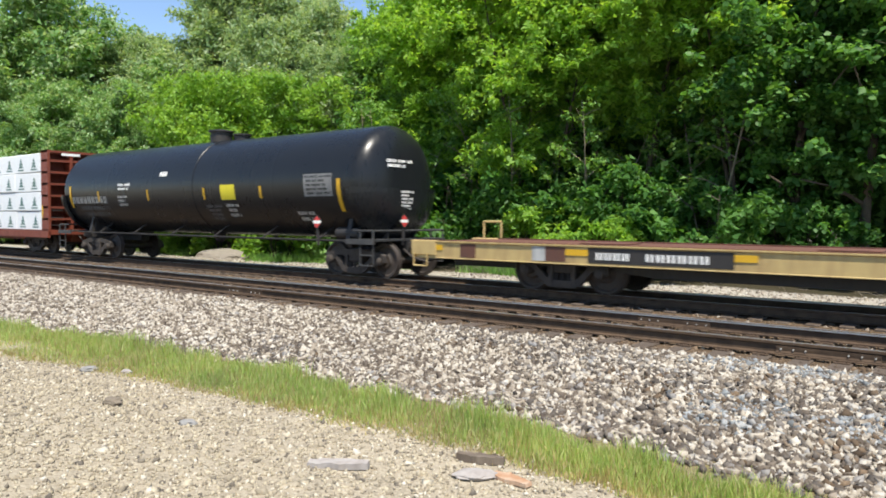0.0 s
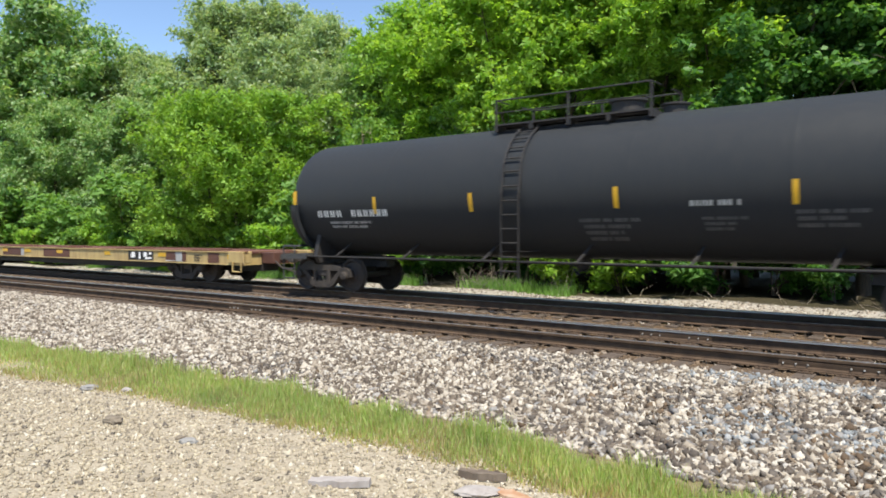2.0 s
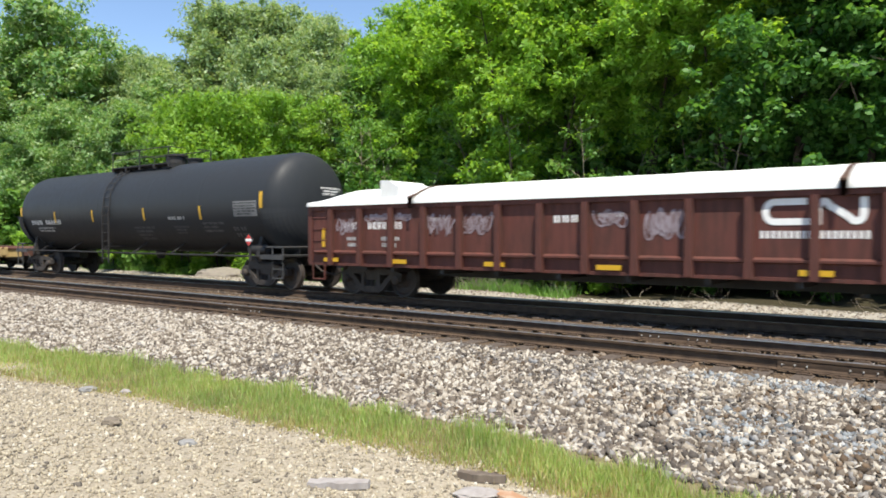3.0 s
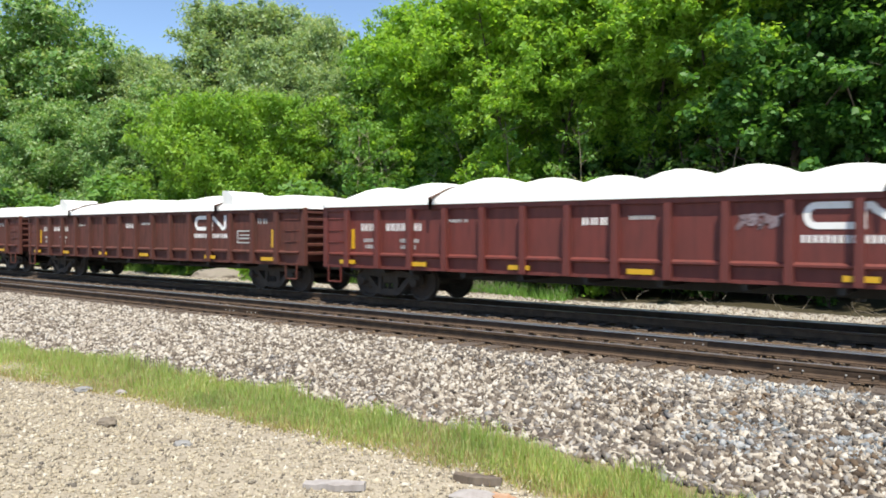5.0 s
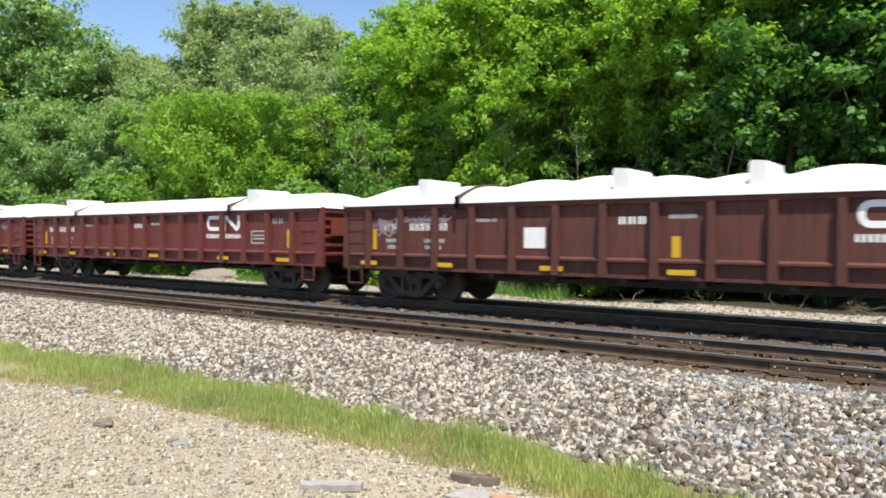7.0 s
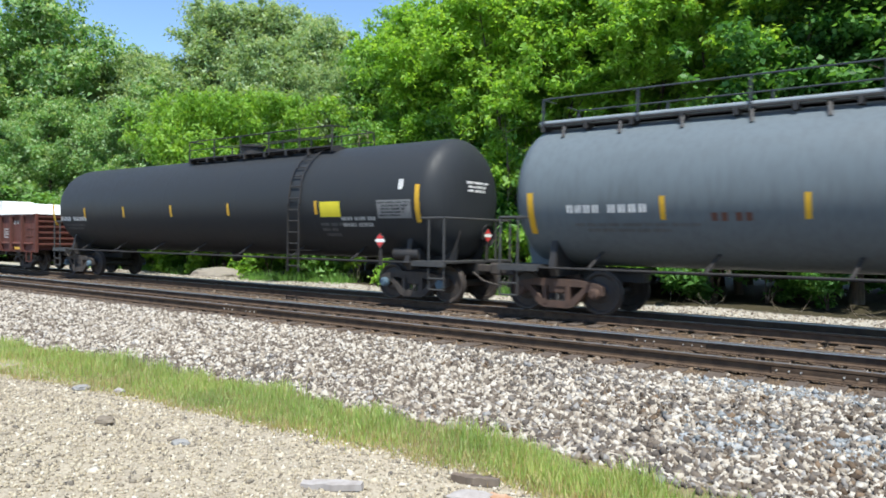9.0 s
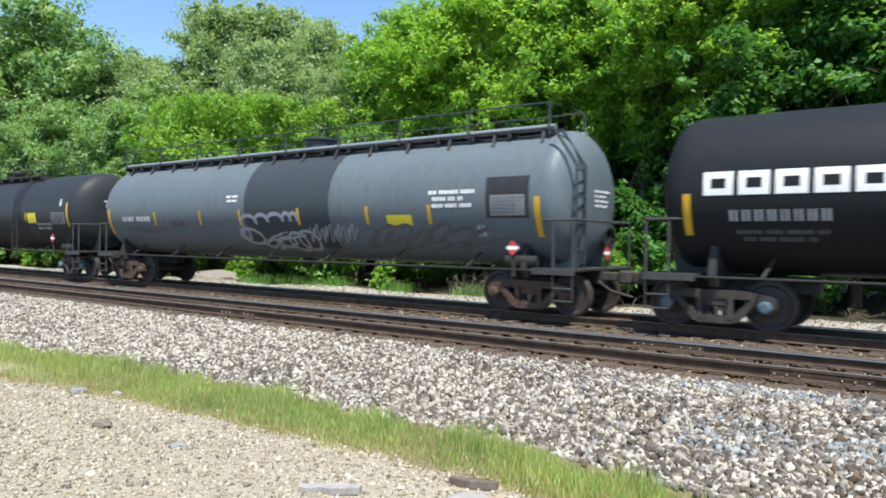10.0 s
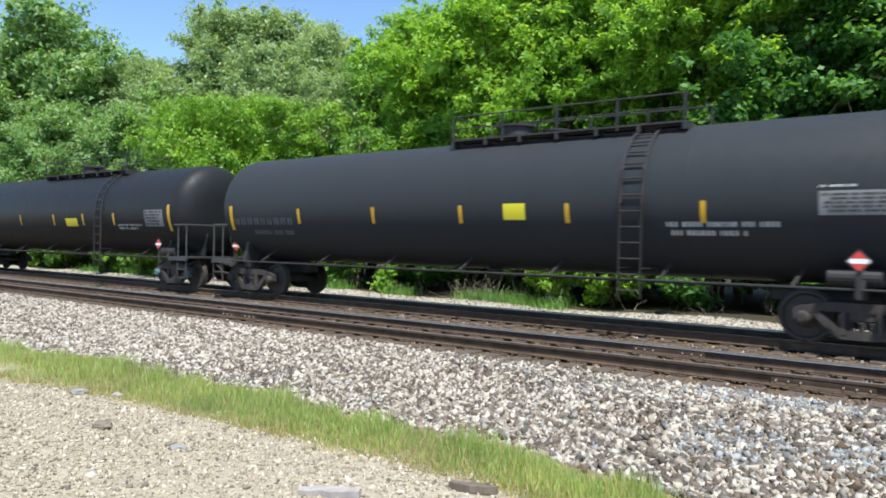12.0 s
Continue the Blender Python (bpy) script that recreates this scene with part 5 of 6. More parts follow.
    if seed == 4:
        bm = bmesh.new()
        box(bm, h + 0.155, h + 0.17, -1.2, 0.2, 1.62, 2.1)
        part("end_plate", bm, M_BEAM_RED, car, "orange-red plate on the end wall")
    for xa, xb, za, zb, mat in plates:
        bm = bmesh.new()
        box(bm, xa - h, xb - h, -W - 0.010, -W - 0.003, za, zb)
        part("marking_panel", bm, mat, car, "painted patch on the side")
    for k, (xa, xb, za, zb, loops) in enumerate(tags):
        bm = bmesh.new()
        squiggle(bm, 0, 0, xa - h, xb - h, za, zb, loops, seed * 7 + k, 0.045, -W - 0.009)
        squiggle(bm, 0, 0, xa - h + 0.05, xb - h - 0.05, za + 0.06, zb - 0.03, loops + 1, seed * 5 + k, 0.03, -W - 0.010)
        part("graffiti", bm, M_TAG, car, "pale sprayed scrawl")
    return car


GONDOLAS = (
    (36.55, 1, True, False, M_OXIDE_OLD, ((2.45, 3.05),), "weathered oxide-red gondola under white load covers with rubbed-out graffiti"),
    (54.05, 2, True, True, M_OXIDE_OLD, ((2.5, 3.05), (12.8, 13.3)), "brown-red gondola under white load covers"),
    (71.45, 3, True, True, M_OXIDE, (), "oxide-red gondola under lumpy white load covers, with scrawled tags"),
    (89.05, 4, True, False, M_OXIDE, ((2.5, 3.1), (13.35, 13.9)), "oxide-red gondola under smooth white load covers"),
    (106.5, 5, True, True, M_OXIDE_OLD, ((2.3, 2.6), (7.2, 7.55), (9.75, 10.05), (13.0, 13.3)), "weathered gondola under white load covers with blocks on top"),
)
TAGS = {1: ((0.95, 1.6, 1.6, 2.05, 4), (3.9, 4.7, 1.55, 2.1, 5), (5.0, 5.75, 1.6, 2.1, 5), (8.3, 8.9, 1.75, 2.1, 4), (9.35, 10.1, 1.5, 2.1, 6), (2.0, 3.4, 1.95, 2.12, 9)),
        3: ((10.35, 11.1, 1.75, 2.05, 4), (13.5, 14.2, 1.85, 2.1, 4), (14.45, 15.0, 1.8, 2.2, 4)), 5: ((0.95, 1.6, 1.6, 2.05, 4), (1.9, 3.2, 1.9, 2.1, 7))}
PLATES = {5: ((5.21, 5.72, 1.36, 1.8, M_WHITE), (8.40, 8.56, 1.22, 1.62, M_REFLECT), (2.70, 2.86, 1.25, 1.62, M_REFLECT)), 1: ((0.62, 0.72, 1.05, 1.3, M_REFLECT),)}
for s0, seed, logo, lumpy, mat_, caps_, lab in GONDOLAS:
    gondola(s0, seed, mat_, logo=logo, lumpy=lumpy, label=lab, caps=caps_, tags=TAGS.get(seed, ()), plates=PLATES.get(seed, ()))


# ---- long flat car
def flat_car():
    a, b = -11.35, 16.3
    c = (a + b) / 2
    h = (b - a) / 2
    car = start_car("flat_car", "long empty flat car with faded yellow sides and brown patches", "flat car", c)
    bm = bmesh.new()
    box(bm, -h + 0.5, h - 0.5, -1.255, 1.255, 0.98, 1.035)
    part("deck", bm, M_DECK, car, "rust-brown steel deck")
    for s in (-1, 1):
        bm = bmesh.new()
        box(bm, -h, h, s * 1.305 - 0.047, s * 1.305 + 0.047, 0.98, 1.065)
        part("deck_edge", bm, M_DECK, car, "rusty edge of the deck")
    for side in (-1, 1):
        bm = bmesh.new()
        extrude_profile(bm, [(side * 1.355, 0.64), (side * 1.40, 0.64), (side * 1.40, 0.655), (side * 1.39, 0.665), (side * 1.39, 1.0), (side * 1.425, 1.02), (side * 1.425, 1.05), (side * 1.355, 1.05)], "x", -h, h)
        part("side_sill", bm, M_YELLOW_CAR, car, "faded yellow side sill")
    y = -1.394
    for xa, xb, mat in ((-9.9, -9.47, M_RUST_PATCH), (-7.99, -7.67, M_PALE), (-7.67, -7.19, M_RUST_PATCH), (-6.68, -3.8, M_BLACK), (-0.7, 1.11, M_RUST_PATCH), (1.115, 1.39, M_PALE), (3.21, 5.43, M_RUST_PATCH), (9.77, 11.37, M_BLACK),
                        (12.13, 12.7, M_RUST_PATCH), (12.705, 13.065, M_PALE), (13.07, 13.3, M_RUST_PATCH), (14.49, 15.06, M_RUST_PATCH)):
        bm = bmesh.new()
        box(bm, xa - c, xb - c, y - 0.006, y, 0.69, 0.995)
        part("side_patch", bm, mat, car, "repainted patch on the sill")
    for xa, xb in ((-10.85, -10.41), (-7.19, -6.68), (-3.8, -3.4), (-0.7, -0.23), (1.45, 2.05), (4.36, 4.86), (8.12, 8.5), (11.67, 12.13), (15.49, 15.95)):
        bm = bmesh.new()
        box(bm, xa - c, xb - c, y - 0.012, y - 0.007, 0.83, 0.96)
        part("reflector", bm, M_REFLECT, car, "yellow reflective strip")
    bm = bmesh.new()
    put = lambda u, v: (u, y - 0.012, v)
    add_flat_bars(bm, -6.5 - c, -5.75 - c, 0.76, 0.91, put, 1, 4, 0.25)
    add_flat_bars(bm, -5.45 - c, -4.2 - c, 0.76, 0.91, put, 1, 6, 0.25)
    for xa, xb, za, zb in ((9.95, 10.25, 0.76, 0.96), (10.45, 10.6, 0.72, 0.97), (10.75, 11.0, 0.8, 0.97), (10.85, 11.3, 0.72, 0.8), (11.1, 11.3, 0.88, 0.97), (12.13, 12.7, 0.695, 0.72)):
        bm.faces.new([bm.verts.new(put(*q)) for q in ((xa - c, za), (xb - c, za + 0.02), (xb - c - 0.04, zb), (xa - c + 0.03, zb))])
    tagged(part("stencil", bm, M_WHITE, car, "white stencilled marks on dark patches"), kind="stuff")
    bm = bmesh.new()
    add_flat_bars(bm, 13.75 - c, 14.2 - c, 0.72, 0.93, put, 3, 0, 0.2)
    tagged(part("stencil", bm, M_BLACK, car, "small dark stencilled lines"), kind="stuff")
    bm = bmesh.new()
    box(bm, -h + 0.5, h - 0.5, -0.32, 0.32, 0.42, 0.98)
    k = -h + 1.2
    while k < h - 1:
        box(bm, k - 0.05, k + 0.05, -1.35, 1.35, 0.72, 0.98)
        k += 1.25
    extrude_profile(bm, [(-h + 3.5, 0.66), (h - 3.5, 0.66), (h - 6, 0.40), (-h + 6, 0.40)], "y", -0.9, -0.84)
    part("centre_sill", bm, M_BLACK, car)
    for sgn in (-1, 1):
        bm = bmesh.new()
        for y0, y1 in ((-1.43, -1.1), (1.1, 1.43)):
            box(bm, *sorted((sgn * h, sgn * (h - 0.75))), y0, y1, 0.70, 1.06, 0.02)
        box(bm, *sorted((sgn * (h - 0.55), sgn * (h - 0.7))), -1.1, 1.1, 0.62, 1.0)
        part("end_casting", bm, M_YELLOW_CAR, car, "yellow end block")
        bm = bmesh.new()
        box(bm, *sorted((sgn * (h + 0.05), sgn * (h - 0.55))), -0.32, 0.32, 0.66, 1.02, 0.02)
        part("draft_box", bm, M_RUST_PATCH, car, "rust-brown draft gear box")
        bm = bmesh.new()
        rod(bm, (sgn * (h - 0.1), -1.45, 0.45), (sgn * (h - 0.5), -1.45, 0.45), 0.02, 6)
        for xx in (0.1, 0.5):
            bar(bm, (sgn * (h - xx), -1.44, 0.45), (sgn * (h - xx), -1.44, 0.75), 0.04, 0.02)
        part("corner_step", bm, M_YELLOW_CAR, car)
    bm = bmesh.new()
    for xx in (0.25, 0.8):
        rod(bm, (-h + xx, 1.32, 1.04), (-h + xx, 1.32, 1.5), 0.03, 6)
    rod(bm, (-h + 0.25, 1.32, 1.5), (-h + 0.8, 1.32, 1.5), 0.03, 6)
    part("end_grab", bm, M_YELLOW_CAR, car, "yellow hoop on the deck's far corner")
    for x in (-9.3, -4.6, 0.4, 5.3, 10.2):
        bm = bmesh.new()
        box(bm, x - 0.5, x + 0.5, -0.5, 0.5, 1.035, 1.07, 0.01)
        part("deck_hitch", bm, M_DECK, car, "folded rusty trailer hitch")
    add_truck(car, -9.92)
    add_truck(car, 10.33)
    add_couplers(car, -h - 0.1, h + 0.1)


flat_car()


# ---- centre-beam car with wrapped lumber
def lumber_car():
    rear = -30.3
    L = 22.2
    c = rear - L / 2
    h = L / 2
    car = start_car("centre_beam_car", "red centre-beam car loaded with white-wrapped lumber", "lumber car", c)
    bm = bmesh.new()
    box(bm, -h, h, -1.45, 1.45, 0.82, 0.96)
    part("deck", bm, M_BEAM_RED, car, "red deck")
    for s in (-1, 1):
        bm = bmesh.new()
        box(bm, -h, h, s * 1.45 - 0.05, s * 1.45 + 0.05, 0.70, 0.98)
        part("side_sill", bm, M_BEAM_RED, car)
    bm = bmesh.new()
    box(bm, -h + 0.5, h - 0.5, -0.3, 0.3, 0.5, 0.82)
    part("centre_sill", bm, M_BEAM_RED, car)
    for sgn in (-1, 1):
        x0, x1 = sorted((sgn * (h - 0.62), sgn * (h - 0.05)))
        xin = sgn * (h - 0.62)
        bm = bmesh.new()
        box(bm, *sorted((xin, xin - sgn * 0.03)), -1.45, 1.45, 0.96, 4.22)
        bulkhead = part("bulkhead", bm, M_BEAM_RED, car, "red ribbed end bulkhead")
        for y in (-1.40, -0.5, 0.5, 1.40):
            bm = bmesh.new()
            box(bm, x0, x1, y - 0.05, y + 0.05, 0.96, 4.22)
            part("bulkhead_post", bm, M_BEAM_RED, bulkhead)
        for z in (0.985, 1.45, 1.92, 2.39, 2.86, 3.33, 3.80, 4.17):
            bm = bmesh.new()
            box(bm, x0 + 0.03, x1 - 0.03, -1.45, 1.45, z - 0.045, z + 0.045)
            part("bulkhead_rib", bm, M_BEAM_RED, bulkhead)
        bm = bmesh.new()
        for y in (-0.9, 0.4):
            box(bm, *sorted((sgn * (h - 0.05), sgn * (h - 0.045))), y, y + 0.75, 4.02, 4.12)
        part("marking_plate", bm, M_WHITE, car)
        bm = bmesh.new()
        box(bm, *sorted((sgn * (h - 0.62), sgn * (h - 0.5))), -1.456, -1.451, 1.5, 2.0)
        part("reflector", bm, M_REFLECT, car, "yellow reflective strip")
    bm = bmesh.new()
    box(bm, -h + 0.6, h - 0.6, -0.06, 0.06, 0.96, 4.2)
    box(bm, -h + 0.6, h - 0.6, -0.28, 0.28, 4.14, 4.24)
    part("centre_beam", bm, M_BEAM_RED, car)
    rng = random.Random(4)
    for side in (-1, 1):
        for tier in range(4):
            z = 0.99 + tier * 0.79
            x = h - 0.72
            while x - 2.44 > -h + 0.6:
                j = rng.uniform(-0.03, 0.03)
                bm = bmesh.new()
                box(bm, x - 2.42, x, *sorted((side * 0.12, side * (1.40 + j))), z, z + 0.765, 0.025)
                bundle = part("lumber_bundle", bm, M_WRAP, car, "lumber bundle in white printed wrap")
                if side < 0 and x > h - 9:
                    for k in range(2):
                        bm = bmesh.new()
                        xx = x - 0.62 - k * 1.2
                        yy = -(1.40 + j) - 0.004
                        for (w, za, zb) in ((0.26, 0.20, 0.36), (0.19, 0.33, 0.48), (0.11, 0.46, 0.60)):
                            vs = [bm.verts.new(p) for p in ((xx - w, yy, z + za), (xx + w, yy, z + za), (xx, yy, z + zb))]
                            bm.faces.new(vs)
                        vs = [bm.verts.new(p) for p in ((xx - 0.28, yy, z + 0.09), (xx + 0.28, yy, z + 0.09), (xx + 0.28, yy, z + 0.15), (xx - 0.28, yy, z + 0.15))]
                        bm.faces.new(vs)
                        part("wrap_print", bm, M_WRAP_PRINT, bundle, "dark green printed shapes")
                x -= 2.45
    add_truck(car, -h + 2.1)
    add_truck(car, h - 2.1)
    add_couplers(car, -h - 0.1, h + 0.1)
    bm = bmesh.new()
    for z in (1.2, 1.5, 1.8):
        rod(bm, (h - 0.02, -1.35, z), (h - 0.02, -0.9, z), 0.016, 6)
    rod(bm, (h + 0.02, 0.2, 1.0), (h + 0.02, 0.2, 1.9), 0.03, 6)
    part("grab_irons", bm, M_BLACK, car)


lumber_car()


# ---------------------------------------------------------------- trees
def leaf_cloud(centres, radii, per, size, rng, droop=0.25, flat=0.75, long=1.5, plain=False):
    """Small folded leaves in clumps; each leaf is two triangles with a crease."""
    n = len(centres) * per
    c = np.repeat(centres, per, axis=0)
    r = np.repeat(radii, per)
    d = rng.normal(size=(n, 3))
    d /= np.linalg.norm(d, axis=1)[:, None]
    q = d * (np.abs(rng.normal(0.55, 0.32, n)) * r)[:, None]
    q[:, 2] *= flat
    p = c + q
    nrm = d * 0.55 + rng.normal(0, 0.5, (n, 3)) + np.array([0, 0, 0.85])
    nrm /= np.linalg.norm(nrm, axis=1)[:, None]
    a = np.cross(nrm, rng.normal(size=(n, 3)))
    a /= np.linalg.norm(a, axis=1)[:, None]
    a[:, 2] -= droop
    b = np.cross(nrm, a)
    s = size * rng.uniform(0.6, 1.35, n)[:, None]
    tip, side = a * s * long * 0.5, b * s * 0.5
    if plain:
        v = np.stack([p - tip + side * 0.5, p + side * 0.2 + tip, p - side - tip * 0.3], 1)
        return v.reshape(-1, 3), np.arange(3 * n).reshape(-1, 3)
    fold = nrm * s * 0.16
    v = np.stack([p - tip, p + side + fold, p + tip, p - side + fold], 1)
    t = (np.array([(0, 1, 2), (0, 2, 3)])[None] + 4 * np.arange(n)[:, None, None]).reshape(-1, 3)
    return v.reshape(-1, 3), t


def limb(verts, faces, pts, rads, seg=6):
    base = len(verts)
    for i, (p, r) in enumerate(zip(pts, rads)):
        d = (pts[min(i + 1, len(pts) - 1)] - pts[max(i - 1, 0)]).normalized()
        u = d.orthogonal().normalized()
        w = d.cross(u)
        for k in range(seg):
            a = 2 * math.pi * k / seg
            verts.append(p + (u * math.cos(a) + w * math.sin(a)) * r)
    for i in range(len(pts) - 1):
        for k in range(seg):
            a, b = base + i * seg + k, base + i * seg + (k + 1) % seg
            faces.append((a, b, b + seg, a + seg))
    faces.append(tuple(base + (len(pts) - 1) * seg + k for k in range(seg)))


def build_tree(name, label, height, spread, clear, leaf_mat, seed, clumps=150, per=120, size=0.15, shape="oval", category="tree", trunk_r=0.16, stems=1, clump_r=0.75, long=1.5, plain=True, bark=M_BARK):
    rng = np.random.default_rng(seed)
    pr = random.Random(seed)
    tree = tagged(new(name), label, category, "trees beside the railway" if category == "tree" else "shrubs at the wood's edge")
    verts, faces, tips = [], [], []
    for st in range(stems):
        lean = Vector((pr.uniform(-1, 1), pr.uniform(-1, 1), 0)) * (0.10 if stems == 1 else 0.28)
        pts, rads = [], []
        n = 9
        for i in range(n):
            f = i / (n - 1)
            pts.append(Vector((lean.x * height * f + 0.12 * math.sin(f * 5 + seed), lean.y * height * f + 0.12 * math.cos(f * 4 + seed * 2), height * 0.93 * f - 0.25 * (1 - f))))
            rads.append(trunk_r * (1 - 0.86 * f) * (1.35 if i == 0 else 1))
        limb(verts, faces, pts, rads, 8)
        tips.append(pts[-1])
        m = int((14 if category == "tree" else 7) / max(1, stems ** 0.5))
        for k in range(m):
            f = clear / height + (0.96 - clear / height) * (k + pr.random()) / m
            at = pts[min(n - 2, int(f * (n - 1)))].lerp(pts[min(n - 1, int(f * (n - 1)) + 1)], (f * (n - 1)) % 1)
            g = (f - clear / height) / (1 - clear / height)
            wide = {"oval": math.sin(math.pi * min(1, 0.18 + 0.82 * g)) ** 0.6, "round": math.sqrt(max(0.05, 1 - (1.7 * g - 0.75) ** 2)), "tall": 0.9 - 0.6 * g}[shape]
            a = k * 2.4 + pr.uniform(-0.5, 0.5)
            reach = spread * wide * pr.uniform(0.7, 1.0)
            end = at + Vector((math.cos(a) * reach, math.sin(a) * reach, reach * pr.uniform(0.25, 0.75)))
            midp = at.lerp(end, 0.5) + Vector((0, 0, reach * 0.08))
            r0 = max(0.02, trunk_r * (1 - f) * 0.5)
            limb(verts, faces, [at, midp, end], [r0, r0 * 0.6, r0 * 0.2], 5)
            tips += [end, midp, at.lerp(end, 0.75)]
            for j in range(2):
                o = at.lerp(end, pr.uniform(0.4, 0.8))
                e2 = o + Vector((pr.uniform(-1, 1), pr.uniform(-1, 1), pr.uniform(-0.2, 0.7))) * reach * 0.4
                limb(verts, faces, [o, e2], [r0 * 0.4, r0 * 0.12], 4)
                tips.append(e2)
    part("trunk", raw("trunk", verts, faces, bark, smooth=True), None, tree, "grey-brown trunk and limbs")
    tp = np.array([tuple(t) for t in tips])
    idx = rng.integers(0, len(tp), clumps)
    cc = tp[idx] + rng.normal(0, 1, (clumps, 3)) * np.array([0.5, 0.5, 0.45]) * spread * 0.36
    cc[:, 2] = np.clip(cc[:, 2], 0.3 if category != "tree" else clear * 0.75, height)
    rr = rng.uniform(0.55, 1.15, clumps) * clump_r
    v, t = leaf_cloud(cc, rr, per, size, rng, long=long, plain=plain)
    v[:, 2] = np.maximum(v[:, 2], 0.02)
    part("crown", array_mesh("crown", v, t, leaf_mat), None, tree, "leafy crown with gaps")
    return tree


def place(tree, spots):
    """The first spot takes the tree itself, the others take copies: x, y, height factor, turn."""
    for i, (x, y, k, turn) in enumerate(spots):
        z = float(ground_height(np.array(x), np.array(y))) - 0.03
        m = pose(x, y, z, 0, 0, turn) @ Matrix.Scale(k, 4)
        if i == 0:
            first = m
        else:
            copy_thing(tree, m)
    tree.matrix_basis = first


canopy = build_tree("canopy_tree", "tall tree with a high leafy canopy over bare trunks", 12.5, 3.5, 6.0, M_LEAF_BRIGHT, 51, 620, 84, 0.14, "oval", stems=2, trunk_r=0.13, clump_r=0.55)
bright = build_tree("bright_tree", "fresh yellow-green broadleaf tree at the wood's edge", 11.5, 3.5, 1.2, M_LEAF_BRIGHT, 11, 640, 88, 0.14, "oval", clump_r=0.68)
fine = build_tree("slender_tree", "slender fresh green tree with an open crown", 12.0, 3.3, 3.8, M_LEAF_BRIGHT, 31, 640, 66, 0.14, "oval", clump_r=0.5, stems=3, trunk_r=0.1)
mid = build_tree("wood_tree", "mid-green broadleaf tree at the wood's edge", 12.5, 3.3, 1.2, M_LEAF_MID, 12, 640, 88, 0.155, "oval", stems=2, clump_r=0.75)
maple = build_tree("maple_tree", "deep green maple with large leaves", 12.0, 3.9, 2.4, M_LEAF_DARK, 13, 330, 66, 0.18, "oval", trunk_r=0.2, clump_r=0.55, long=1.15, plain=False)
silver = build_tree("silver_maple_tree", "green maple with pale undersides to its leaves", 12.0, 4.1, 0.8, M_LEAF_LEFT, 23, 680, 88, 0.155, "oval", trunk_r=0.2, clump_r=0.8)
poplar = build_tree("poplar_tree", "tall grey-green poplar behind the wood's edge", 17.0, 3.9, 2.5, M_LEAF_GREY, 14, 820, 92, 0.165, "oval", trunk_r=0.22, clump_r=0.95)
roundt = build_tree("round_tree", "rounded yellow-green tree with a low crown", 8.6, 4.1, 0.6, M_LEAF_ROUND, 15, 900, 96, 0.13, "round", stems=3, trunk_r=0.11, clump_r=0.72)
shrub = build_tree("shrub", "leafy green shrub on the wood's edge", 2.8, 1.5, 0.2, M_LEAF_MID, 16, 80, 69, 0.15, "round", "shrub", 0.035, 4, 0.42)
bush = build_tree("shrub", "fresh green bush on the wood's edge", 2.0, 1.3, 0.15, M_LEAF_BRIGHT, 17, 64, 66, 0.15, "round", "shrub", 0.03, 4, 0.4)
# understory shrub: its dark leaf colour imitates the shade under the trees
shade = build_tree("shrub", "green shrub with the wood's shade put into its dark leaf colour", 2.6, 1.5, 0.2, M_LEAF_DARK, 18, 74, 84, 0.145, "round", "shrub", 0.035, 4, 0.45)

place(mid, [(-72.6, 30, 1.60, 121), (-26.3, 28, 1.06, 310), (-24.0, 27.5, 1.03, 6), (-20.9, 25.4, 0.70, 343), (-23.0, 31, 0.99, 32), (-18.4, 32, 0.95, 154)])
place(silver, [(-64.4, 29, 1.72, 303), (-68.0, 27, 1.53, 278), (-54.1, 24.5, 0.97, 118), (-46.1, 25, 0.84, 325), (-47.0, 29, 1.13, 77), (-73.7, 26, 1.47, 81)])
place(poplar, [(-64.5, 37, 0.98, 66), (-60.0, 34.5, 1.06, 20), (-55.5, 34, 0.98, 110), (-43.5, 31, 1.05, 189), (-39.2, 31, 1.02, 309), (-48.8, 33, 1.09, 242), (-42.6, 32, 1.07, 320), (-36.7, 32, 0.96, 297), (-33.0, 32, 0.89, 33), (-60.4, 31, 0.95, 267), (-29.1, 27, 0.63, 199), (-25.8, 27, 0.62, 7), (-35.3, 29, 0.8, 137)])
place(bright, [(-20.6, 27, 1.10, 240), (1.6, 25, 0.82, 15)])
place(canopy, [(-15.4, 26.4, 1.0, 10), (-12.6, 26.2, 1.0, 100), (-10.4, 24.8, 0.97, 200), (-8.3, 25.6, 0.97, 290), (-6.6, 24.4, 0.86, 40), (-9.2, 28.2, 1.05, 150), (-12.4, 29.0, 1.02, 330), (-5.6, 27.6, 0.98, 240)])
place(fine, [(-17.8, 26, 1.04, 132), (-14.5, 24.5, 0.98, 282)])
place(maple, [(-5.0, 23.5, 0.91, 243), (-3.1, 23.4, 0.88, 203), (-0.7, 23, 0.82, 327), (-8.1, 31, 0.92, 302), (-12.0, 31.5, 0.9, 60), (-4.6, 30, 0.95, 130)])
place(roundt, [(-30.0, 22, 0.95, 77)])
sapling = build_tree("sapling", "thin pale-barked sapling with sparse leaves", 6.5, 1.5, 2.2, M_LEAF_MID, 41, 60, 34, 0.12, "oval", trunk_r=0.055, stems=2, clump_r=0.4, bark=M_SAPLING)
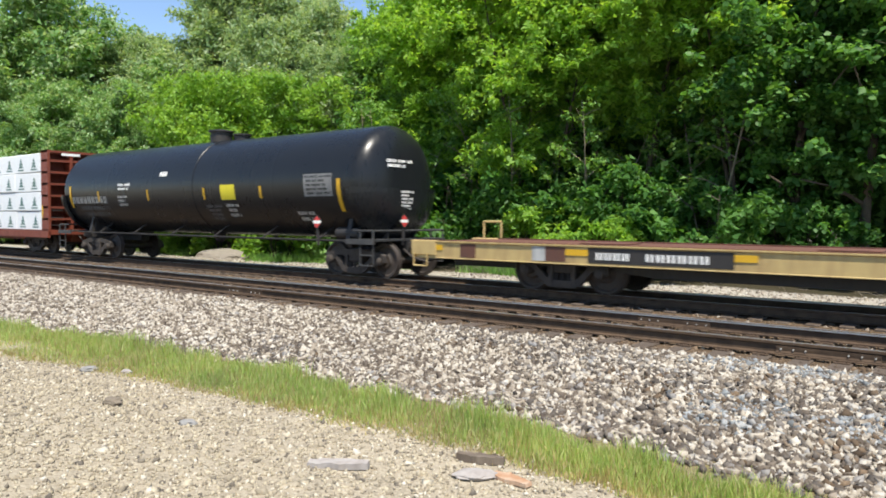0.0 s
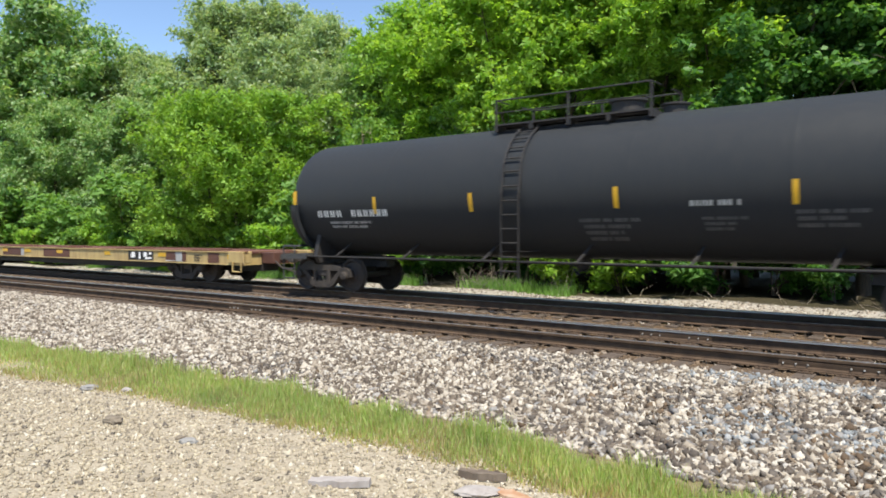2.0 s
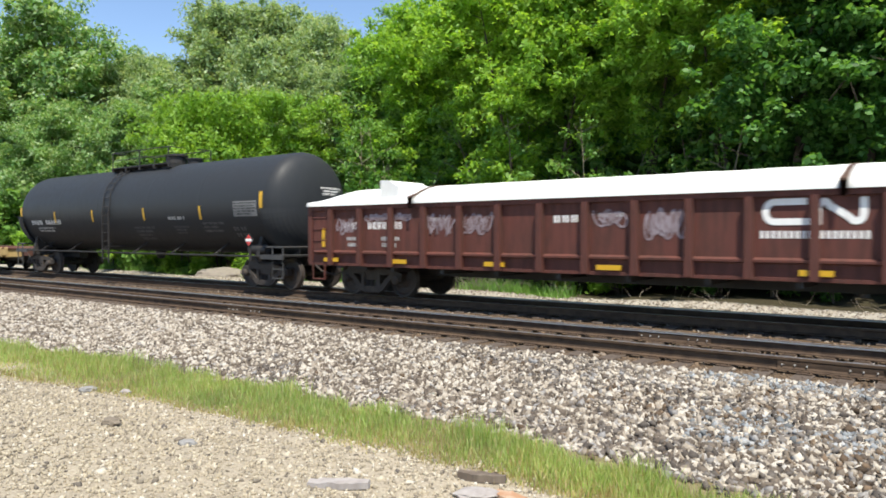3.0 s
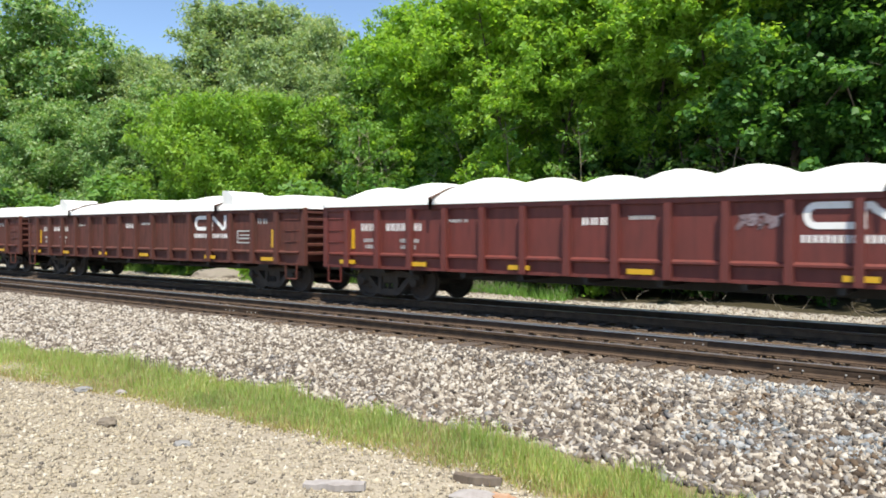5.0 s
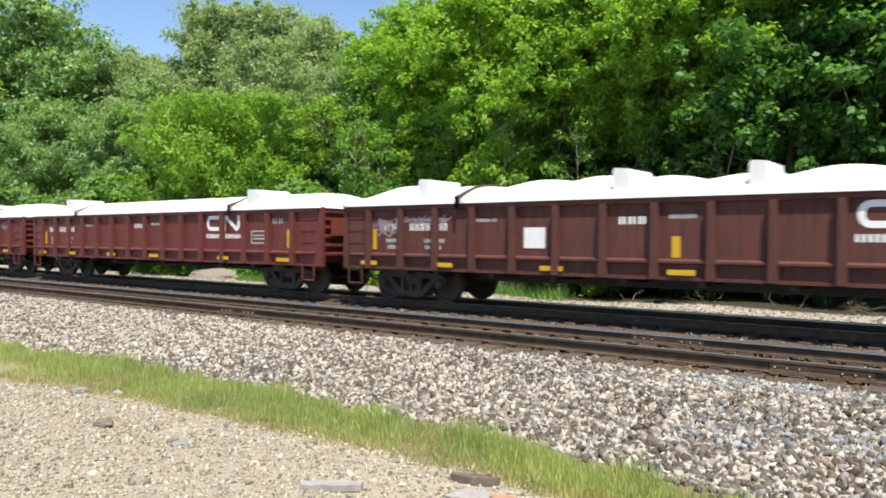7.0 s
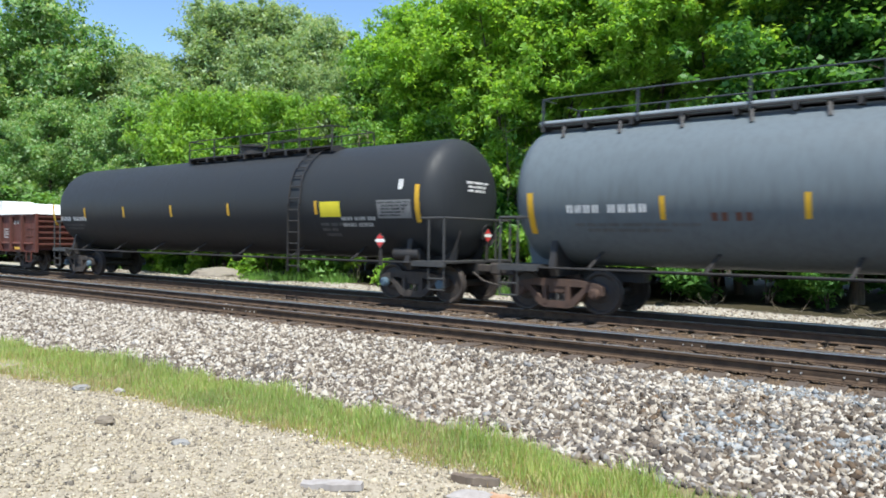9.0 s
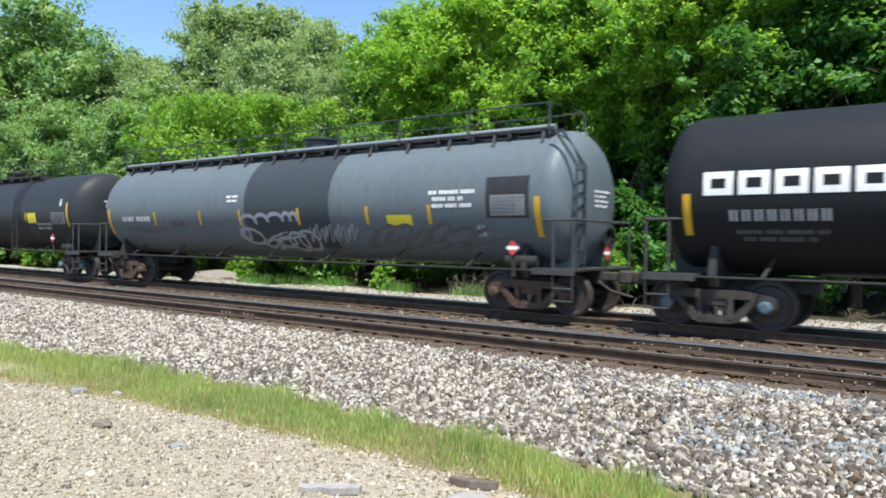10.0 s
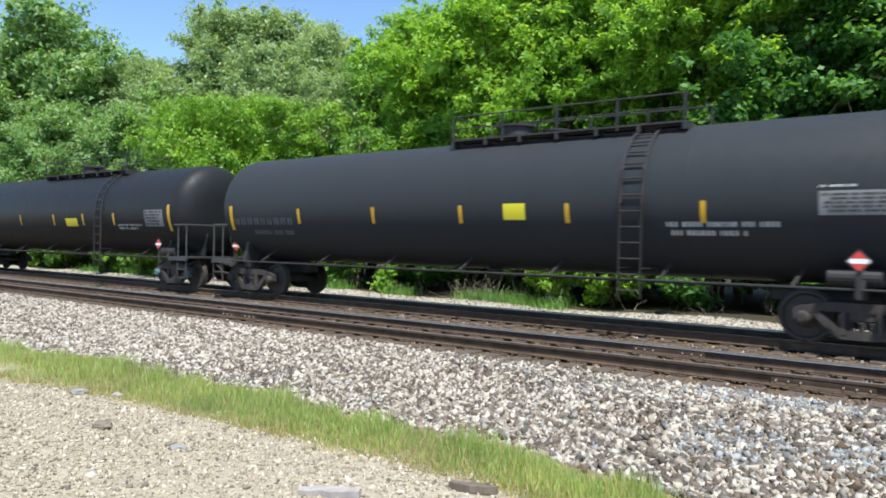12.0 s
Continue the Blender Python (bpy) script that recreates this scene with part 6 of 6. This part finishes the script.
place(sapling, [(-13.8, 22.6, 1.0, 20), (-15.1, 23.2, 1.1, 140), (-22.2, 23.0, 1.1, 60), (-20.7, 23.4, 1.0, 250), (-11.0, 22.9, 0.95, 10), (-7.3, 23.2, 1.15, 100), (-19.4, 22.6, 0.8, 330)])
rs = random.Random(5)
place(shrub, [(-68 + i * 2.2 + rs.uniform(-0.8, 0.8), rs.uniform(20.9, 22.8), rs.uniform(0.9, 1.7), rs.uniform(0, 360)) for i in range(23)])
place(bush, [(-60 + i * 2.3 + rs.uniform(-0.8, 0.8), rs.uniform(20.5, 21.6), rs.uniform(0.6, 1.15), rs.uniform(0, 360)) for i in range(19)] + [(-11.5, 20.9, 0.65, 10), (-9.4, 21.0, 0.75, 200), (-10.2, 21.6, 0.9, 90), (-13.0, 22.0, 1.0, 40)])
# shade-coloured shrubs; the large rear row is added to close sky gaps
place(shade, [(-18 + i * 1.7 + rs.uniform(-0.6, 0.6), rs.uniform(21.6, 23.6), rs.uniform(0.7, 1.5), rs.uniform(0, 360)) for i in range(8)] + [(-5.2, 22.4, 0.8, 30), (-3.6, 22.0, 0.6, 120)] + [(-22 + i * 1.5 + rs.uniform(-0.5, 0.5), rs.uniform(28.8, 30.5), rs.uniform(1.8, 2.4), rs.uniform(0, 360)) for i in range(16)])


# ---------------------------------------------------------------- small things on the ground
def lump(name, label, category, x, y, sx, sy, sz, material, turn=0.0, seed=1, rough=0.22, sink=0.15):
    """An irregular stone or clod: a ball pulled out of shape."""
    bm = bmesh.new()
    bmesh.ops.create_icosphere(bm, subdivisions=3, radius=1.0)
    for v in bm.verts:
        d = v.co.normalized()
        k = 1 + rough * noise.noise(d * 1.7 + Vector((seed, 0, 0))) + rough * 0.5 * noise.noise(d * 4.3 + Vector((0, seed, 0)))
        v.co = Vector((d.x * sx * k, d.y * sy * k, d.z * sz * k))
    ob = part(name, bm, material)
    z = float(ground_height(np.array(x), np.array(y)))
    ob.matrix_basis = pose(x, y, z + sz * (1 - sink) * 0.8, 0, 0, turn)
    return tagged(ob, label, category)


def splinter(name, label, category, x, y, length, width, thick, material, turn, seed, tilt=2.0):
    """A broken, weathered slab with ragged ends."""
    rng = random.Random(seed)
    bm = bmesh.new()
    n = 9
    upper, lower = [], []
    for i in range(n + 1):
        f = i / n
        w = width * (0.5 + 0.5 * math.sin(math.pi * min(0.95, 0.12 + f * 0.8))) * rng.uniform(0.82, 1.08)
        xx = (f - 0.5) * length
        upper.append((xx, w / 2))
        lower.append((xx + rng.uniform(-0.01, 0.01), -w / 2))
    ring = upper + lower[::-1]
    top = [bm.verts.new((a, b, thick * rng.uniform(0.75, 1.0))) for a, b in ring]
    bot = [bm.verts.new((a * 1.02, b * 1.05, 0)) for a, b in ring]
    m = len(ring)
    for i in range(m):
        bm.faces.new((bot[i], bot[(i + 1) % m], top[(i + 1) % m], top[i]))
    bm.faces.new(top)
    bm.faces.new(bot[::-1])
    bmesh.ops.recalc_face_normals(bm, faces=bm.faces[:])
    ob = part(name, bm, material)
    z = float(ground_height(np.array(x), np.array(y)))
    ob.matrix_basis = pose(x, y, z + 0.004, tilt, -tilt, turn)
    return tagged(ob, label, category)


M_PALE_WOOD = paint("sun_bleached_board", (0.36, 0.33, 0.305), (0.22, 0.19, 0.17), rough=0.8, amount=0.6, relief=0.4)
M_DARK_WOOD = paint("dark_rotten_wood", (0.10, 0.075, 0.055), (0.2, 0.16, 0.12), rough=0.95, amount=0.7, relief=0.6)
M_RUSTY = paint("orange_rusty_scrap", (0.34, 0.17, 0.08), (0.5, 0.4, 0.3), rough=0.9, amount=0.6, relief=0.4)
M_CLOD = paint("dark_clod", (0.14, 0.115, 0.085), (0.24, 0.2, 0.15), rough=0.95, amount=0.6, relief=0.7, streak=False)
M_SLATE = paint("blue_grey_stone", (0.2, 0.195, 0.185), (0.3, 0.29, 0.27), rough=0.85, amount=0.6, relief=0.4, streak=False)

M_HEAP = paint("heaped_gravel", (0.27, 0.24, 0.2), (0.17, 0.15, 0.125), rough=0.95, amount=0.7, big=2.0, fine=30, relief=0.8, streak=False)

splinter("bleached_board", "sun-bleached broken board lying on the gravel", "board", -3.87, 3.76, 0.46, 0.12, 0.05, M_PALE_WOOD, 28, 3)
splinter("rotten_timber", "dark rotten piece of timber at the grass edge", "timber", -3.07, 4.46, 0.37, 0.10, 0.06, M_DARK_WOOD, 14, 5)
splinter("rusty_scrap", "flat orange-brown rusty scrap on the gravel", "scrap", -2.70, 4.30, 0.34, 0.12, 0.03, M_RUSTY, -12, 8)
lump("dark_stone", "dark brown clod on the gravel", "stone", -6.64, 3.50, 0.10, 0.075, 0.05, M_CLOD, 20, 2)
lump("dark_stone", "small dark stone on the gravel", "stone", -5.72, 3.62, 0.04, 0.03, 0.022, M_CLOD, 60, 4)
lump("blue_stone", "flat blue-grey stone on the gravel", "stone", -5.56, 3.60, 0.085, 0.05, 0.03, M_SLATE, 30, 6)
lump("blue_stone", "blue-grey stone at the grass edge", "stone", -8.75, 4.32, 0.10, 0.07, 0.04, M_SLATE, 80, 7)
lump("pale_stone", "pale round stone at the grass edge", "stone", -8.3, 4.55, 0.07, 0.055, 0.035, M_PALE_WOOD, 10, 9)
lump("pale_stone", "pale broken stone beside the timber", "stone", -2.95, 4.22, 0.16, 0.10, 0.03, M_PALE_WOOD, 35, 11)
lump("gravel_heap", "low heap of pale gravel beyond the far track", "heap", -28.5, 20.3, 1.5, 1.0, 0.40, M_HEAP, 10, 3, 0.12, 0.95)


def dry_brush(x, y, seed, n, spread, height):
    """A tangle of bare pale twigs."""
    rng = random.Random(seed)
    verts, faces = [], []
    for i in range(n):
        a = rng.uniform(0, 6.28)
        p = Vector((rng.uniform(-1, 1) * spread, rng.uniform(-0.4, 0.4), 0))
        pts, rads = [p], [rng.uniform(0.005, 0.011)]
        d = Vector((math.cos(a) * rng.uniform(0.2, 1.0), math.sin(a) * 0.4, rng.uniform(0.2, 1.0))).normalized()
        for k in range(4):
            d = (d + Vector((rng.uniform(-0.4, 0.4), rng.uniform(-0.3, 0.3), rng.uniform(-0.35, 0.2)))).normalized()
            p = p + d * height * rng.uniform(0.2, 0.4)
            p.z = max(p.z, 0.01)
            pts.append(p)
            rads.append(rads[-1] * 0.75)
        limb(verts, faces, pts, rads, 4)
    ob = new("dry_brush", raw("dry_brush", verts, faces, M_DEADWOOD))
    z = float(ground_height(np.array(x), np.array(y)))
    ob.matrix_basis = pose(x, y, z)
    tagged(ob, "tangle of bare pale twigs at the wood's edge", "brushwood", "brushwood along the wood", "stuff")


for i, (x, y, n, sp, hh) in enumerate(((-14.2, 20.6, 60, 0.9, 0.8), (-11.4, 20.5, 14, 0.7, 1.0), (-7.6, 20.5, 9, 1.4, 0.45), (-5.0, 20.5, 7, 1.3, 0.45), (-2.6, 20.6, 6, 1.0, 0.4), (-17.5, 20.9, 20, 1.0, 0.7))):
    dry_brush(x, y, 30 + i, n, sp, hh)


def weed_strip():
    """Tall weeds between the far gravel and the wood."""
    n = 15000
    x = 4 - 46 * RNG.random(n) ** 1.2
    y = RNG.normal(20.45, 0.32, n) + 0.25 * np.sin(x * 1.3)
    keep = (np.sin(x * 1.7) + np.sin(x * 0.53 + 1) > -0.5) & (x < -10.5)
    x, y = x[keep], y[keep]
    n = len(x)
    h = RNG.uniform(0.12, 0.5, n)
    w = RNG.uniform(0.008, 0.02, n)
    a = RNG.uniform(0, 6.28, n)
    lx, ly = RNG.normal(0, 0.3, n) * h, RNG.normal(0, 0.3, n) * h
    z = ground_height(x, y) - 0.02
    dx, dy = np.cos(a) * w, np.sin(a) * w
    v = np.stack([np.stack([x - dx, y - dy, z], 1), np.stack([x + dx, y + dy, z], 1), np.stack([x + lx, y + ly, z + h], 1)], 1)
    tagged(new("weeds", array_mesh("weeds", v.reshape(-1, 3), np.arange(3 * n).reshape(-1, 3), M_LEAF_MID)), "rank weeds along the far gravel edge", "weeds", kind="stuff")


weed_strip()


# ---------------------------------------------------------------- movement
def motions():
    for car, s in MOVERS:
        walk(car, [(0.0, pose(s, TRAIN_Y, 0)), (12.0, pose(s - SPEED * 12.0, TRAIN_Y, 0))])
    turn = SPEED / FPS / 0.457
    for k, (w, x) in enumerate(WHEELSETS):
        walk(w, [(i / FPS, Matrix.Translation((x, 0, 0.457)) @ Matrix.Rotation(-turn * i, 4, "Y")) for i in range(361)])


motions()
